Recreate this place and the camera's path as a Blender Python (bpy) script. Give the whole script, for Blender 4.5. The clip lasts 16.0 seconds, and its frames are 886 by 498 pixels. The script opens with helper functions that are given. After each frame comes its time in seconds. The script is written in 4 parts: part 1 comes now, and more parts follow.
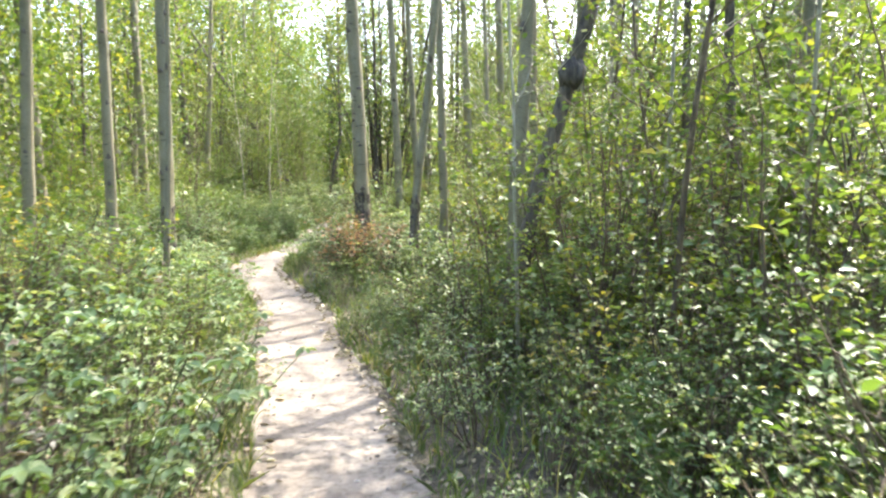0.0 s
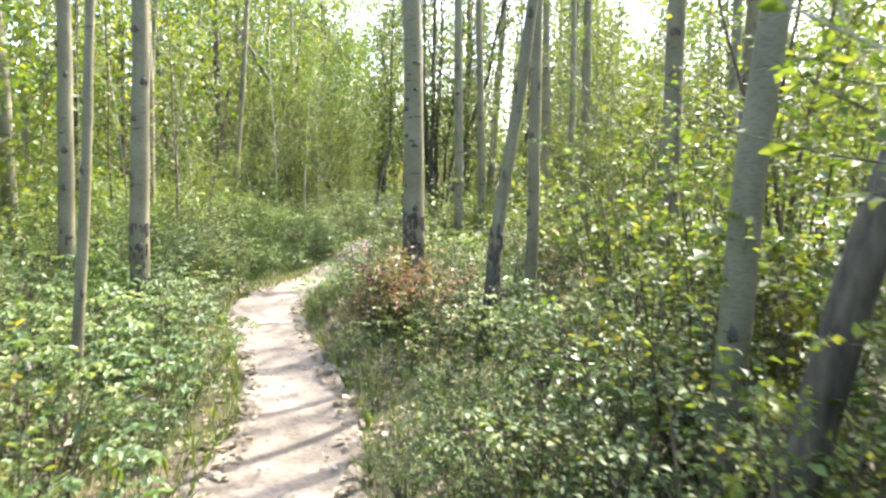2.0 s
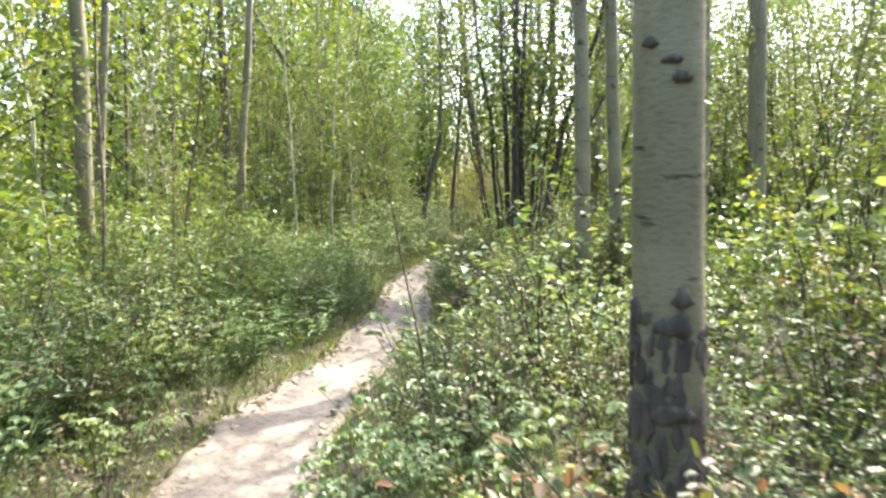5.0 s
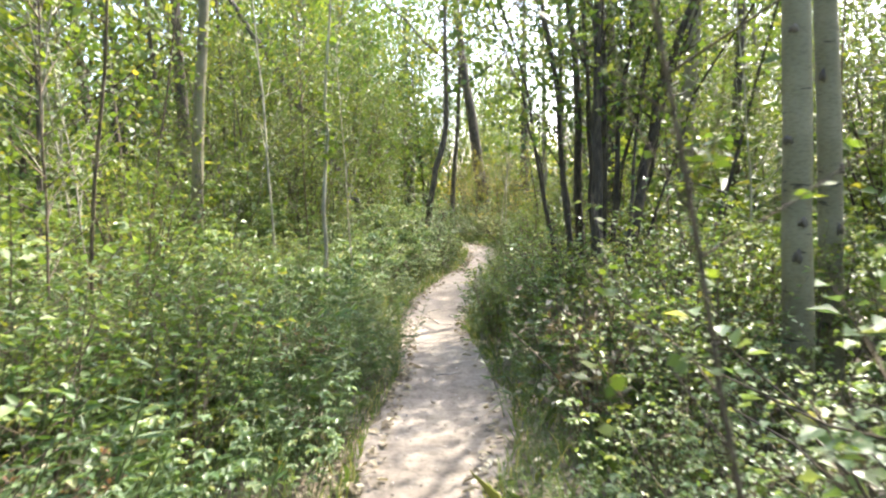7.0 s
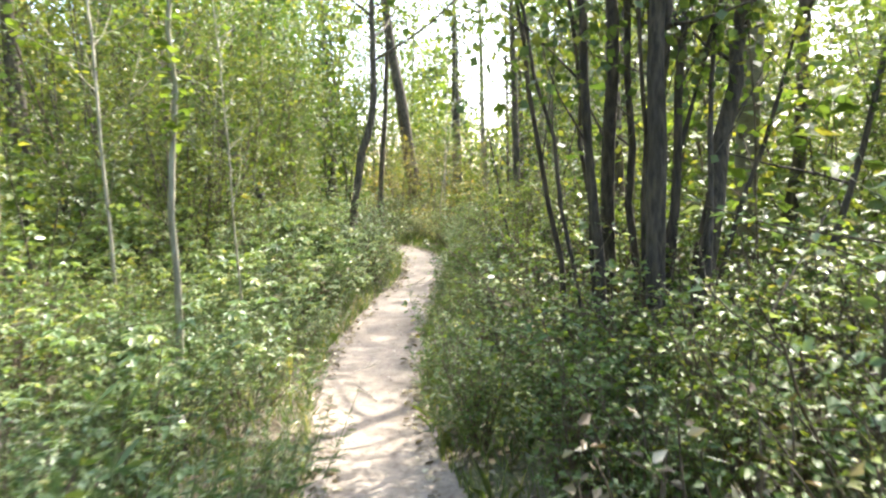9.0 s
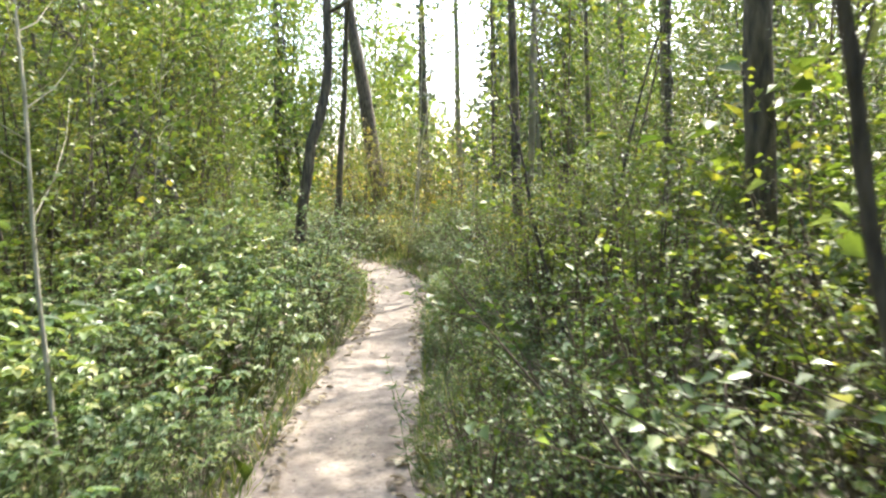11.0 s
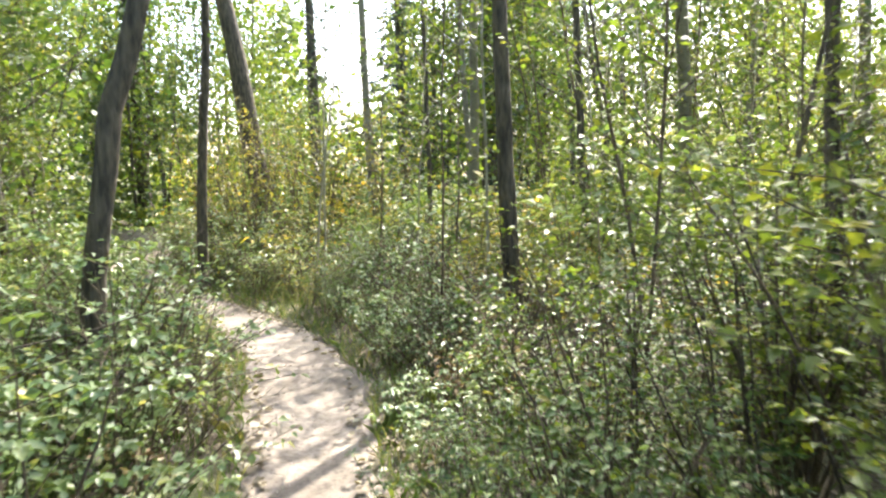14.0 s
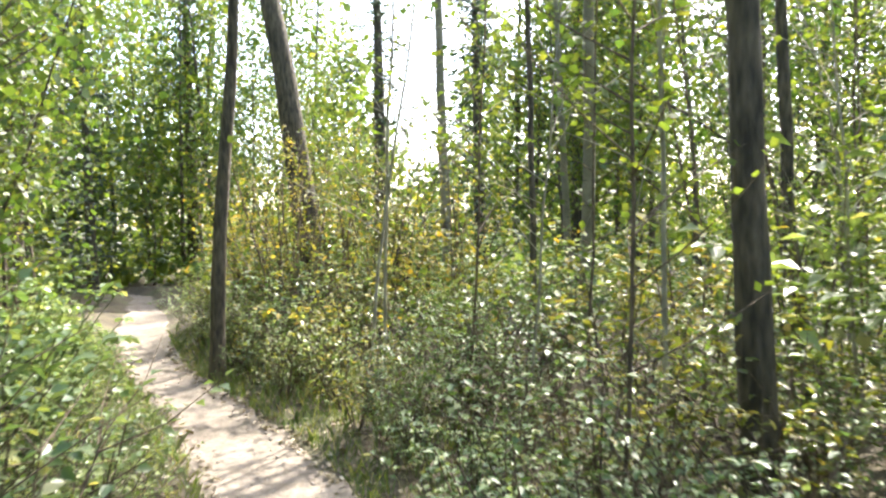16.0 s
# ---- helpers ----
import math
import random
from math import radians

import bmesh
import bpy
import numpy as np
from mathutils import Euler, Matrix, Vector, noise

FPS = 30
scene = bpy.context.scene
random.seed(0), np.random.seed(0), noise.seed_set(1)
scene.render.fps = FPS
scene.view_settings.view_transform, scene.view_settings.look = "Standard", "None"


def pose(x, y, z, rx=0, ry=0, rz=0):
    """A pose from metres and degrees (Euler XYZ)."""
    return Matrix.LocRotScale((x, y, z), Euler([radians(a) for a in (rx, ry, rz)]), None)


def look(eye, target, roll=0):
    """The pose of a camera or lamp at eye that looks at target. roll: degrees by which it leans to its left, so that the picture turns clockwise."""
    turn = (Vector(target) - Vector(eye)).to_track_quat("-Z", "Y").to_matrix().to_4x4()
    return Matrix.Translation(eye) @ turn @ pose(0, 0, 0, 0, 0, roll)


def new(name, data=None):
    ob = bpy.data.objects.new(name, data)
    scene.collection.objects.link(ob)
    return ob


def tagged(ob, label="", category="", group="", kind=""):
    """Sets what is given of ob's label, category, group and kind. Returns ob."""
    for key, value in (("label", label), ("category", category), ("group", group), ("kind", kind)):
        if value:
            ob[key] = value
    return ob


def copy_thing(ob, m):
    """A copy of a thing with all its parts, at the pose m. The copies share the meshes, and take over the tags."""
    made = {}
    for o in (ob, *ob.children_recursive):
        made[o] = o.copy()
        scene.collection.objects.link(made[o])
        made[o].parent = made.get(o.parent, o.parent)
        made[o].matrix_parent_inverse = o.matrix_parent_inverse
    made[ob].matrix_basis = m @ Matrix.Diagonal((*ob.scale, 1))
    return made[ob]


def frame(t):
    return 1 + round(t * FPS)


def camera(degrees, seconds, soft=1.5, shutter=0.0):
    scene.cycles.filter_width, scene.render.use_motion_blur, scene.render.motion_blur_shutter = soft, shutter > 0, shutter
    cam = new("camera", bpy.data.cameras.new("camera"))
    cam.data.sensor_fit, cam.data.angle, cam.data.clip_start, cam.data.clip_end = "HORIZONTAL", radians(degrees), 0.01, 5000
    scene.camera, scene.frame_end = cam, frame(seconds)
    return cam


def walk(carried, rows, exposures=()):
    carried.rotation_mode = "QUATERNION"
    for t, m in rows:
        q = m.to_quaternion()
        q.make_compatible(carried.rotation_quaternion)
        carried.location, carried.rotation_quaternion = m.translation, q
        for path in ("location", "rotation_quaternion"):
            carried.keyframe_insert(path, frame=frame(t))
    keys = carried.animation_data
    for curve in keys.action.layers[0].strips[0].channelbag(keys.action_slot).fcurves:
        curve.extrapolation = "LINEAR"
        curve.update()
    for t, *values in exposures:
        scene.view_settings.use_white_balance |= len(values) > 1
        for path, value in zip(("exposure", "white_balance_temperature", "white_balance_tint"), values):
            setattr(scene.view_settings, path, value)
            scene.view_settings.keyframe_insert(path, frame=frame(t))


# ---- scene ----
cam = camera(62.0, 16.0, soft=2.3, shutter=0.3)

PATH = [  # seconds, x, y, z, pitch, lean, heading
    (0.0, 1.113, 2.888, 1.332, -5.82, 0.84, 1.13),
    (0.5, 1.041, 3.564, 1.331, -5.77, -0.10, -0.76),
    (1.0, 0.932, 4.282, 1.331, -5.49, -0.99, -0.08),
    (1.5, 0.845, 5.006, 1.354, -5.38, -1.05, 2.96),
    (2.0, 0.717, 5.710, 1.388, -5.15, -1.24, 4.95),
    (2.5, 0.626, 6.420, 1.392, -4.63, -0.89, 5.81),
    (3.0, 0.515, 7.106, 1.383, -4.43, -0.70, 5.51),
    (3.5, 0.297, 7.873, 1.396, -4.73, -0.49, 4.99),
    (4.0, 0.067, 8.603, 1.416, -5.04, -0.81, 5.27),
    (4.5, -0.138, 9.342, 1.431, -5.07, -0.32, 6.48),
    (5.0, -0.379, 10.058, 1.433, -4.76, -0.01, 7.55),
    (5.2, -0.486, 10.331, 1.423, -4.40, 0.14, 7.77),
    (7.3, -1.527, 13.413, 1.375, -4.66, 0.92, 4.84),
    (7.5, -1.598, 13.697, 1.377, -5.45, 0.90, 4.26),
    (8.0, -1.705, 14.390, 1.348, -6.13, 1.54, 3.23),
    (8.5, -1.746, 15.103, 1.354, -5.79, 1.51, 1.89),
    (9.0, -1.769, 15.860, 1.386, -5.35, 1.33, -0.33),
    (9.2, -1.790, 16.171, 1.397, -5.54, 1.04, -1.56),
    (11.3, -2.023, 19.340, 1.332, -4.97, 1.09, -3.64),
    (11.5, -2.052, 19.639, 1.331, -4.54, 1.06, -3.88),
    (12.0, -2.128, 20.374, 1.338, -4.23, 1.27, -5.08),
    (12.5, -2.168, 21.095, 1.366, -4.59, 1.71, -6.48),
    (13.0, -2.177, 21.803, 1.387, -4.61, 1.73, -8.22),
    (13.5, -2.142, 22.506, 1.385, -5.00, 2.01, -9.96),
    (14.0, -2.111, 23.201, 1.408, -5.71, 1.97, -12.31),
    (14.5, -2.027, 23.940, 1.432, -5.97, 1.41, -12.51),
    (15.0, -2.027, 24.641, 1.430, -5.38, 1.26, -11.84),
    (15.5, -1.974, 25.325, 1.381, -3.48, 1.56, -8.65),
    (16.0, -1.920, 26.073, 1.330, -1.09, 1.21, -7.28),
]
walk(cam, [(t, pose(x, y, z, 90 + pitch, lean, heading)) for t, x, y, z, pitch, lean, heading in PATH],
     exposures=[(0.0, 3.12, 6450, 12), (2.5, 3.12, 6450, 12), (5.2, 2.98, 6450, 12), (7.3, 3.0, 6450, 12), (9.2, 3.2, 6450, 12), (11.3, 3.05, 6450, 12), (13.3, 3.15, 6450, 12), (16.0, 3.05, 6450, 12)])

# ---------------------------------------------------------------- light
SUN_AZ, SUN_EL = 38.0, 50.0     # degrees clockwise from the +y axis, and above the horizon
world = bpy.data.worlds.new("sky_world")
scene.world = world
world.use_nodes = True
wn = world.node_tree.nodes
sky = wn.new("ShaderNodeTexSky")
sky.sky_type, sky.sun_disc = "NISHITA", False
sky.sun_elevation, sky.sun_rotation = radians(SUN_EL), radians(SUN_AZ)
sky.dust_density, sky.air_density = 3.0, 1.0
wn["Background"].inputs["Strength"].default_value = 0.15
world.node_tree.links.new(sky.outputs[0], wn["Background"].inputs["Color"])

sun_data = bpy.data.lights.new("sun", "SUN")
sun_data.energy, sun_data.angle, sun_data.color = 2.6, radians(0.6), (1.0, 0.94, 0.84)
sun = new("sun", sun_data)
az, el = radians(SUN_AZ), radians(SUN_EL)
sun.matrix_world = look((20 * math.sin(az), 20 * math.cos(az), 20 * math.tan(el)), (0, 0, 0))

# ---------------------------------------------------------------- materials


def material(name, rough=0.8):
    m = bpy.data.materials.new(name)
    m.use_nodes = True
    n, l = m.node_tree.nodes, m.node_tree.links
    b = n["Principled BSDF"]
    b.inputs["Roughness"].default_value = rough
    return m, n, l, b


def ramp(n, stops):
    r = n.new("ShaderNodeValToRGB")
    e = r.color_ramp.elements
    while len(e) < len(stops):
        e.new(0.5)
    for k, (p, c) in zip(e, stops):
        k.position, k.color = p, (*c, 1)
    return r


def noise_node(n, l, scale, detail=4, stretch=None, coords="Object"):
    tc = n.new("ShaderNodeTexCoord")
    t = n.new("ShaderNodeTexNoise")
    t.inputs["Scale"].default_value, t.inputs["Detail"].default_value = scale, detail
    if stretch:
        mp = n.new("ShaderNodeMapping")
        mp.inputs["Scale"].default_value = stretch
        l.new(tc.outputs[coords], mp.inputs[0])
        l.new(mp.outputs[0], t.inputs["Vector"])
    else:
        l.new(tc.outputs[coords], t.inputs["Vector"])
    return t


def mixed(n, l, fac, a, b, mode="MIX"):
    m = n.new("ShaderNodeMix")
    m.data_type, m.blend_type = "RGBA", mode
    for sock, v in ((m.inputs[0], fac), (m.inputs[6], a), (m.inputs[7], b)):
        if isinstance(v, (int, float)):
            sock.default_value = v
        elif isinstance(v, tuple):
            sock.default_value = (*v, 1)
        else:
            l.new(v, sock)
    return m.outputs[2]


def bumped(n, l, b, height, strength, distance):
    bp = n.new("ShaderNodeBump")
    bp.inputs["Strength"].default_value, bp.inputs["Distance"].default_value = strength, distance
    l.new(height, bp.inputs["Height"])
    l.new(bp.outputs[0], b.inputs["Normal"])


def leaf_material(name, stops, through_light=0.35, rough=0.38):
    """Leaves: each its own tint, each plant a shade of its own, some light coming through."""
    m, n, l, b = material(name, rough)
    geo = n.new("ShaderNodeNewGeometry")
    r = ramp(n, stops)
    l.new(geo.outputs["Random Per Island"], r.inputs[0])
    info = n.new("ShaderNodeObjectInfo")
    shade = ramp(n, [(0, (0.72, 0.8, 0.72)), (0.5, (1, 1, 1)), (1, (1.25, 1.12, 0.9))])
    l.new(info.outputs["Random"], shade.inputs[0])
    c = mixed(n, l, 1.0, r.outputs[0], shade.outputs[0], "MULTIPLY")
    vein = noise_node(n, l, 60, 2)
    c = mixed(n, l, vein.outputs[0], c, mixed(n, l, 1.0, c, (0.72, 0.78, 0.66), "MULTIPLY"))
    l.new(c, b.inputs["Base Color"])
    b.inputs["Specular IOR Level"].default_value = 0.5
    bumped(n, l, b, vein.outputs[0], 0.25, 0.004)
    tr = n.new("ShaderNodeBsdfTranslucent")
    l.new(mixed(n, l, 1.0, c, (1.48, 1.43, 0.7), "MULTIPLY"), tr.inputs["Color"])
    mx = n.new("ShaderNodeMixShader")
    mx.inputs[0].default_value = through_light
    l.new(b.outputs[0], mx.inputs[1])
    l.new(tr.outputs[0], mx.inputs[2])
    l.new(mx.outputs[0], n["Material Output"].inputs[0])
    return m


LEAF_GREEN = leaf_material("shrub_leaf_green", [(0, (0.064, 0.115, 0.029)), (0.5, (0.105, 0.163, 0.041)), (0.85, (0.15, 0.203, 0.048)), (1, (0.24, 0.23, 0.055))], 0.4, 0.5)
LEAF_COOL = leaf_material("herb_leaf_pale_green", [(0, (0.1, 0.163, 0.062)), (0.5, (0.152, 0.222, 0.094)), (0.9, (0.23, 0.285, 0.13)), (1, (0.34, 0.33, 0.16))], 0.37, 0.4)
LEAF_DARK = leaf_material("horsetail_dark_green", [(0, (0.04, 0.085, 0.025)), (0.6, (0.07, 0.12, 0.035)), (1, (0.11, 0.15, 0.045))], 0.3, 0.5)
LEAF_ASPEN = leaf_material("aspen_leaf", [(0, (0.085, 0.132, 0.027)), (0.5, (0.13, 0.18, 0.036)), (0.88, (0.18, 0.215, 0.043)), (1, (0.27, 0.25, 0.055))], 0.48, 0.52)
LEAF_WILLOW = leaf_material("willow_leaf", [(0, (0.062, 0.098, 0.026)), (0.6, (0.105, 0.146, 0.037)), (1, (0.2, 0.2, 0.055))], 0.43, 0.5)
LEAF_YELLOW = leaf_material("leaf_turning_yellow", [(0, (0.1, 0.14, 0.03)), (0.45, (0.17, 0.18, 0.04)), (0.85, (0.28, 0.24, 0.055)), (1, (0.42, 0.3, 0.07))], 0.45)
LEAF_RED = leaf_material("leaf_turning_red", [(0, (0.11, 0.15, 0.055)), (0.45, (0.17, 0.15, 0.075)), (0.75, (0.3, 0.13, 0.1)), (1, (0.34, 0.22, 0.14))], 0.35)
LEAF_DEAD = leaf_material("dead_leaf", [(0, (0.1, 0.07, 0.045)), (0.5, (0.2, 0.15, 0.1)), (0.9, (0.34, 0.28, 0.2)), (1, (0.5, 0.45, 0.36))], 0.15, 0.7)
GRASS = leaf_material("grass_blade", [(0, (0.07, 0.12, 0.03)), (0.6, (0.12, 0.18, 0.05)), (0.9, (0.22, 0.24, 0.08)), (1, (0.4, 0.36, 0.18))], 0.35, 0.45)
NEEDLES = leaf_material("spruce_needles", [(0, (0.025, 0.05, 0.03)), (1, (0.06, 0.09, 0.05))], 0.1, 0.6)


def bark_aspen():
    m, n, l, b = material("aspen_bark", 0.75)
    big = noise_node(n, l, 2.2, 3)
    c = ramp(n, [(0.3, (0.115, 0.104, 0.056)), (0.55, (0.18, 0.163, 0.095)), (0.75, (0.265, 0.238, 0.155))])
    l.new(big.outputs[0], c.inputs[0])
    dash = noise_node(n, l, 3.4, 3, (2.2, 2.2, 9))
    d = ramp(n, [(0.66, (1, 1, 1)), (0.72, (0.2, 0.19, 0.16))])
    l.new(dash.outputs[0], d.inputs[0])
    fleck = noise_node(n, l, 38, 3, (1, 1, 3))
    f = ramp(n, [(0.3, (0.72, 0.7, 0.66)), (0.55, (1, 1, 1))])
    l.new(fleck.outputs[0], f.inputs[0])
    col = mixed(n, l, 1.0, mixed(n, l, 1.0, c.outputs[0], d.outputs[0], "MULTIPLY"), f.outputs[0], "MULTIPLY")
    l.new(col, b.inputs["Base Color"])
    bumped(n, l, b, fleck.outputs[0], 0.35, 0.006)
    return m


def bark_rough(name, dark, light, scale=9):
    m, n, l, b = material(name, 0.9)
    t = noise_node(n, l, scale, 6, (2.6, 2.6, 0.6))
    c = ramp(n, [(0.35, dark), (0.65, light)])
    l.new(t.outputs[0], c.inputs[0])
    s = noise_node(n, l, 1.7, 2)
    k = ramp(n, [(0.4, (0.75, 0.75, 0.7)), (0.7, (1.2, 1.2, 1.1))])
    l.new(s.outputs[0], k.inputs[0])
    l.new(mixed(n, l, 1.0, c.outputs[0], k.outputs[0], "MULTIPLY"), b.inputs["Base Color"])
    bumped(n, l, b, t.outputs[0], 0.9, 0.02)
    return m


BARK_ASPEN = bark_aspen()
BARK_BLACK = bark_rough("fissured_black_bark", (0.035, 0.03, 0.027), (0.12, 0.105, 0.09), 14)
BARK_BASE = bark_rough("furrowed_brown_bark", (0.055, 0.045, 0.038), (0.13, 0.108, 0.088), 18)
BARK_GREY = bark_rough("grey_brown_bark", (0.04, 0.033, 0.023), (0.13, 0.107, 0.074), 12)
BARK_WILLOW = bark_rough("willow_bark", (0.027, 0.022, 0.017), (0.095, 0.075, 0.056), 16)
STEM_BROWN = bark_rough("shrub_stem", (0.06, 0.045, 0.03), (0.17, 0.13, 0.085), 20)
STEM_PALE = bark_rough("pale_sapling_bark", (0.2, 0.19, 0.14), (0.36, 0.34, 0.26), 12)
STEM_GREEN = bark_rough("green_stalk", (0.07, 0.1, 0.03), (0.14, 0.17, 0.06), 20)
WOOD_DEAD = bark_rough("weathered_dead_wood", (0.12, 0.11, 0.095), (0.34, 0.31, 0.27), 10)


def dirt():
    m, n, l, b = material("packed_trail_dirt", 0.95)
    big = noise_node(n, l, 0.9, 4)
    c = ramp(n, [(0.3, (0.13, 0.109, 0.083)), (0.5, (0.19, 0.161, 0.126)), (0.72, (0.265, 0.227, 0.178))])
    l.new(big.outputs[0], c.inputs[0])
    fine = noise_node(n, l, 34, 6)
    f = ramp(n, [(0.3, (0.6, 0.57, 0.53)), (0.5, (1, 1, 1)), (0.75, (1.2, 1.18, 1.15))])
    l.new(fine.outputs[0], f.inputs[0])
    mid = noise_node(n, l, 7, 4)
    g = ramp(n, [(0.35, (0.72, 0.7, 0.68)), (0.6, (1.05, 1.05, 1.05))])
    l.new(mid.outputs[0], g.inputs[0])
    col = mixed(n, l, 1.0, mixed(n, l, 1.0, c.outputs[0], f.outputs[0], "MULTIPLY"), g.outputs[0], "MULTIPLY")
    l.new(col, b.inputs["Base Color"])
    h = n.new("ShaderNodeMath")
    h.operation = "ADD"
    l.new(fine.outputs[0], h.inputs[0])
    l.new(mid.outputs[0], h.inputs[1])
    bumped(n, l, b, h.outputs[0], 0.45, 0.012)
    return m


def soil():
    m, n, l, b = material("forest_soil", 0.95)
    big = noise_node(n, l, 1.3, 5)
    c = ramp(n, [(0.3, (0.045, 0.04, 0.025)), (0.5, (0.09, 0.075, 0.045)), (0.7, (0.075, 0.09, 0.035))])
    l.new(big.outputs[0], c.inputs[0])
    fine = noise_node(n, l, 45, 5)
    f = ramp(n, [(0.35, (0.5, 0.5, 0.5)), (0.7, (1.5, 1.4, 1.25))])
    l.new(fine.outputs[0], f.inputs[0])
    l.new(mixed(n, l, 1.0, c.outputs[0], f.outputs[0], "MULTIPLY"), b.inputs["Base Color"])
    bumped(n, l, b, fine.outputs[0], 0.8, 0.03)
    return m


def pebble_material():
    m, n, l, b = material("pebble_stone", 0.85)
    geo = n.new("ShaderNodeNewGeometry")
    c = ramp(n, [(0, (0.12, 0.1, 0.085)), (0.5, (0.28, 0.24, 0.2)), (1, (0.48, 0.44, 0.38))])
    l.new(geo.outputs["Random Per Island"], c.inputs[0])
    l.new(c.outputs[0], b.inputs["Base Color"])
    return m


DIRT, SOIL, PEBBLE = dirt(), soil(), pebble_material()

# ---------------------------------------------------------------- mesh helpers
rng = np.random.default_rng(7)


def mesh_of(name, blocks, mat, smooth=True):
    """One mesh from blocks of (verts, faces): faces of one block all have the same number of corners."""
    me = bpy.data.meshes.new(name)
    vs, loops, starts, base, at = [], [], [], 0, 0
    for v, f in blocks:
        v, f = np.asarray(v, np.float32).reshape(-1, 3), np.asarray(f, np.int64)
        if len(f) == 0:
            continue
        vs.append(v)
        loops.append((f + base).ravel())
        starts.append(at + np.arange(len(f)) * f.shape[1])
        base += len(v)
        at += f.size
    v, lo, st = np.concatenate(vs), np.concatenate(loops), np.concatenate(starts)
    me.vertices.add(len(v))
    me.vertices.foreach_set("co", v.ravel())
    me.loops.add(len(lo))
    me.loops.foreach_set("vertex_index", lo.astype(np.int32))
    me.polygons.add(len(st))
    me.polygons.foreach_set("loop_start", st.astype(np.int32))
    if smooth:
        me.polygons.foreach_set("use_smooth", np.ones(len(st), bool))
    me.update(calc_edges=True)
    me.materials.append(mat)
    return me


def part(name, blocks, mat, parent, label="", smooth=True):
    ob = new(name, mesh_of(name, blocks, mat, smooth))
    ob.parent = parent
    return tagged(ob, label)


def fine(name, blocks, mat, parent):
    """Leaves or twigs too many and too small to pick apart."""
    return tagged(part(name, blocks, mat, parent, smooth=False), kind="stuff")


def unit(v):
    return v / (np.linalg.norm(v, axis=-1, keepdims=True) + 1e-9)


def tube(pts, radii, sides=8, rough=0.0, cap=True):
    """A tapered tube along points; rough makes it uneven."""
    pts, radii = np.asarray(pts, float), np.asarray(radii, float)
    k = len(pts)
    t = unit(np.gradient(pts, axis=0))
    ref = np.where(np.abs(t[:, 2:3]) > 0.9, np.array([[1.0, 0, 0]]), np.array([[0, 0, 1.0]]))
    a = unit(np.cross(t, ref))
    b = np.cross(t, a)
    ang = np.arange(sides) * 2 * math.pi / sides
    r = radii[:, None] * (1 + rough * rng.standard_normal((k, sides)))
    v = pts[:, None] + r[..., None] * (np.cos(ang)[None, :, None] * a[:, None] + np.sin(ang)[None, :, None] * b[:, None])
    i = np.arange(k - 1)[:, None] * sides
    j = np.arange(sides)[None]
    f = np.stack([i + j, i + (j + 1) % sides, i + sides + (j + 1) % sides, i + sides + j], -1).reshape(-1, 4)
    v = v.reshape(-1, 3)
    out = [(v, f)]
    if cap:
        top = (k - 1) * sides
        vv = np.concatenate([v[top:], pts[-1:]])
        out.append((vv, np.stack([np.arange(sides), (np.arange(sides) + 1) % sides, np.full(sides, sides)], 1)))
    return out


def bend(start, heading, length, lift=0.3, steps=5, wobble=0.05):
    """Points of a stem that starts in a heading and bends upwards (lift) or down."""
    p, d, out = np.array(start, float), unit(np.array(heading, float)), [np.array(start, float)]
    for _ in range(steps):
        d = unit(d + np.array([0, 0, lift / steps]) + wobble * rng.standard_normal(3))
        p = p + d * length / steps
        out.append(p)
    return np.array(out)


def along(pts, u):
    """Places and directions at fractions u of a line of points."""
    s = np.clip(u, 0, 0.999) * (len(pts) - 1)
    i = s.astype(int)
    w = (s - i)[:, None]
    return pts[i] * (1 - w) + pts[i + 1] * w, unit(pts[i + 1] - pts[i])


def leaves(p, d, length, width, fold=0.22, up=0.8, flat=False, plain=False):
    """Folded pointed leaves at p, growing along d, their faces turned up more or less."""
    n = len(p)
    d = unit(d)
    nrm = rng.standard_normal((n, 3)) * (1 - up) + np.array([0, 0, up])
    side = unit(np.cross(d, nrm))
    nrm = np.cross(side, d)
    L, W = np.broadcast_to(length, n)[:, None], np.broadcast_to(width, n)[:, None]
    if flat:
        v = np.stack([p, p + d * L * 0.45 + side * W / 2, p + d * L, p + d * L * 0.45 - side * W / 2], 1)
        return (v.reshape(-1, 3), np.arange(n * 4).reshape(n, 4))
    l = p + d * L * 0.42 + side * W / 2 + nrm * W * fold * 0.8
    r = p + d * L * 0.42 - side * W / 2 + nrm * W * fold * 0.8
    tip = p + d * L * 0.97 - nrm * L * (fold * 0.6 + 0.1 * rng.random((n, 1)))
    if plain:
        v = np.stack([p, r, tip, l], 1).reshape(-1, 3)
        q = np.arange(n)[:, None] * 4
        return (v, np.concatenate([q + [0, 1, 2], q + [0, 2, 3]]))
    l2, r2 = l + d * L * 0.33 - side * W * 0.16 - nrm * L * 0.06, r + d * L * 0.33 + side * W * 0.16 - nrm * L * 0.06
    l, r = l - d * L * 0.17, r - d * L * 0.17
    v = np.stack([p, r, r2, tip, l2, l], 1).reshape(-1, 3)
    q = np.arange(n)[:, None] * 6
    return (v, np.concatenate([q + [0, 1, 2, 3], q + [0, 3, 4, 5]]))


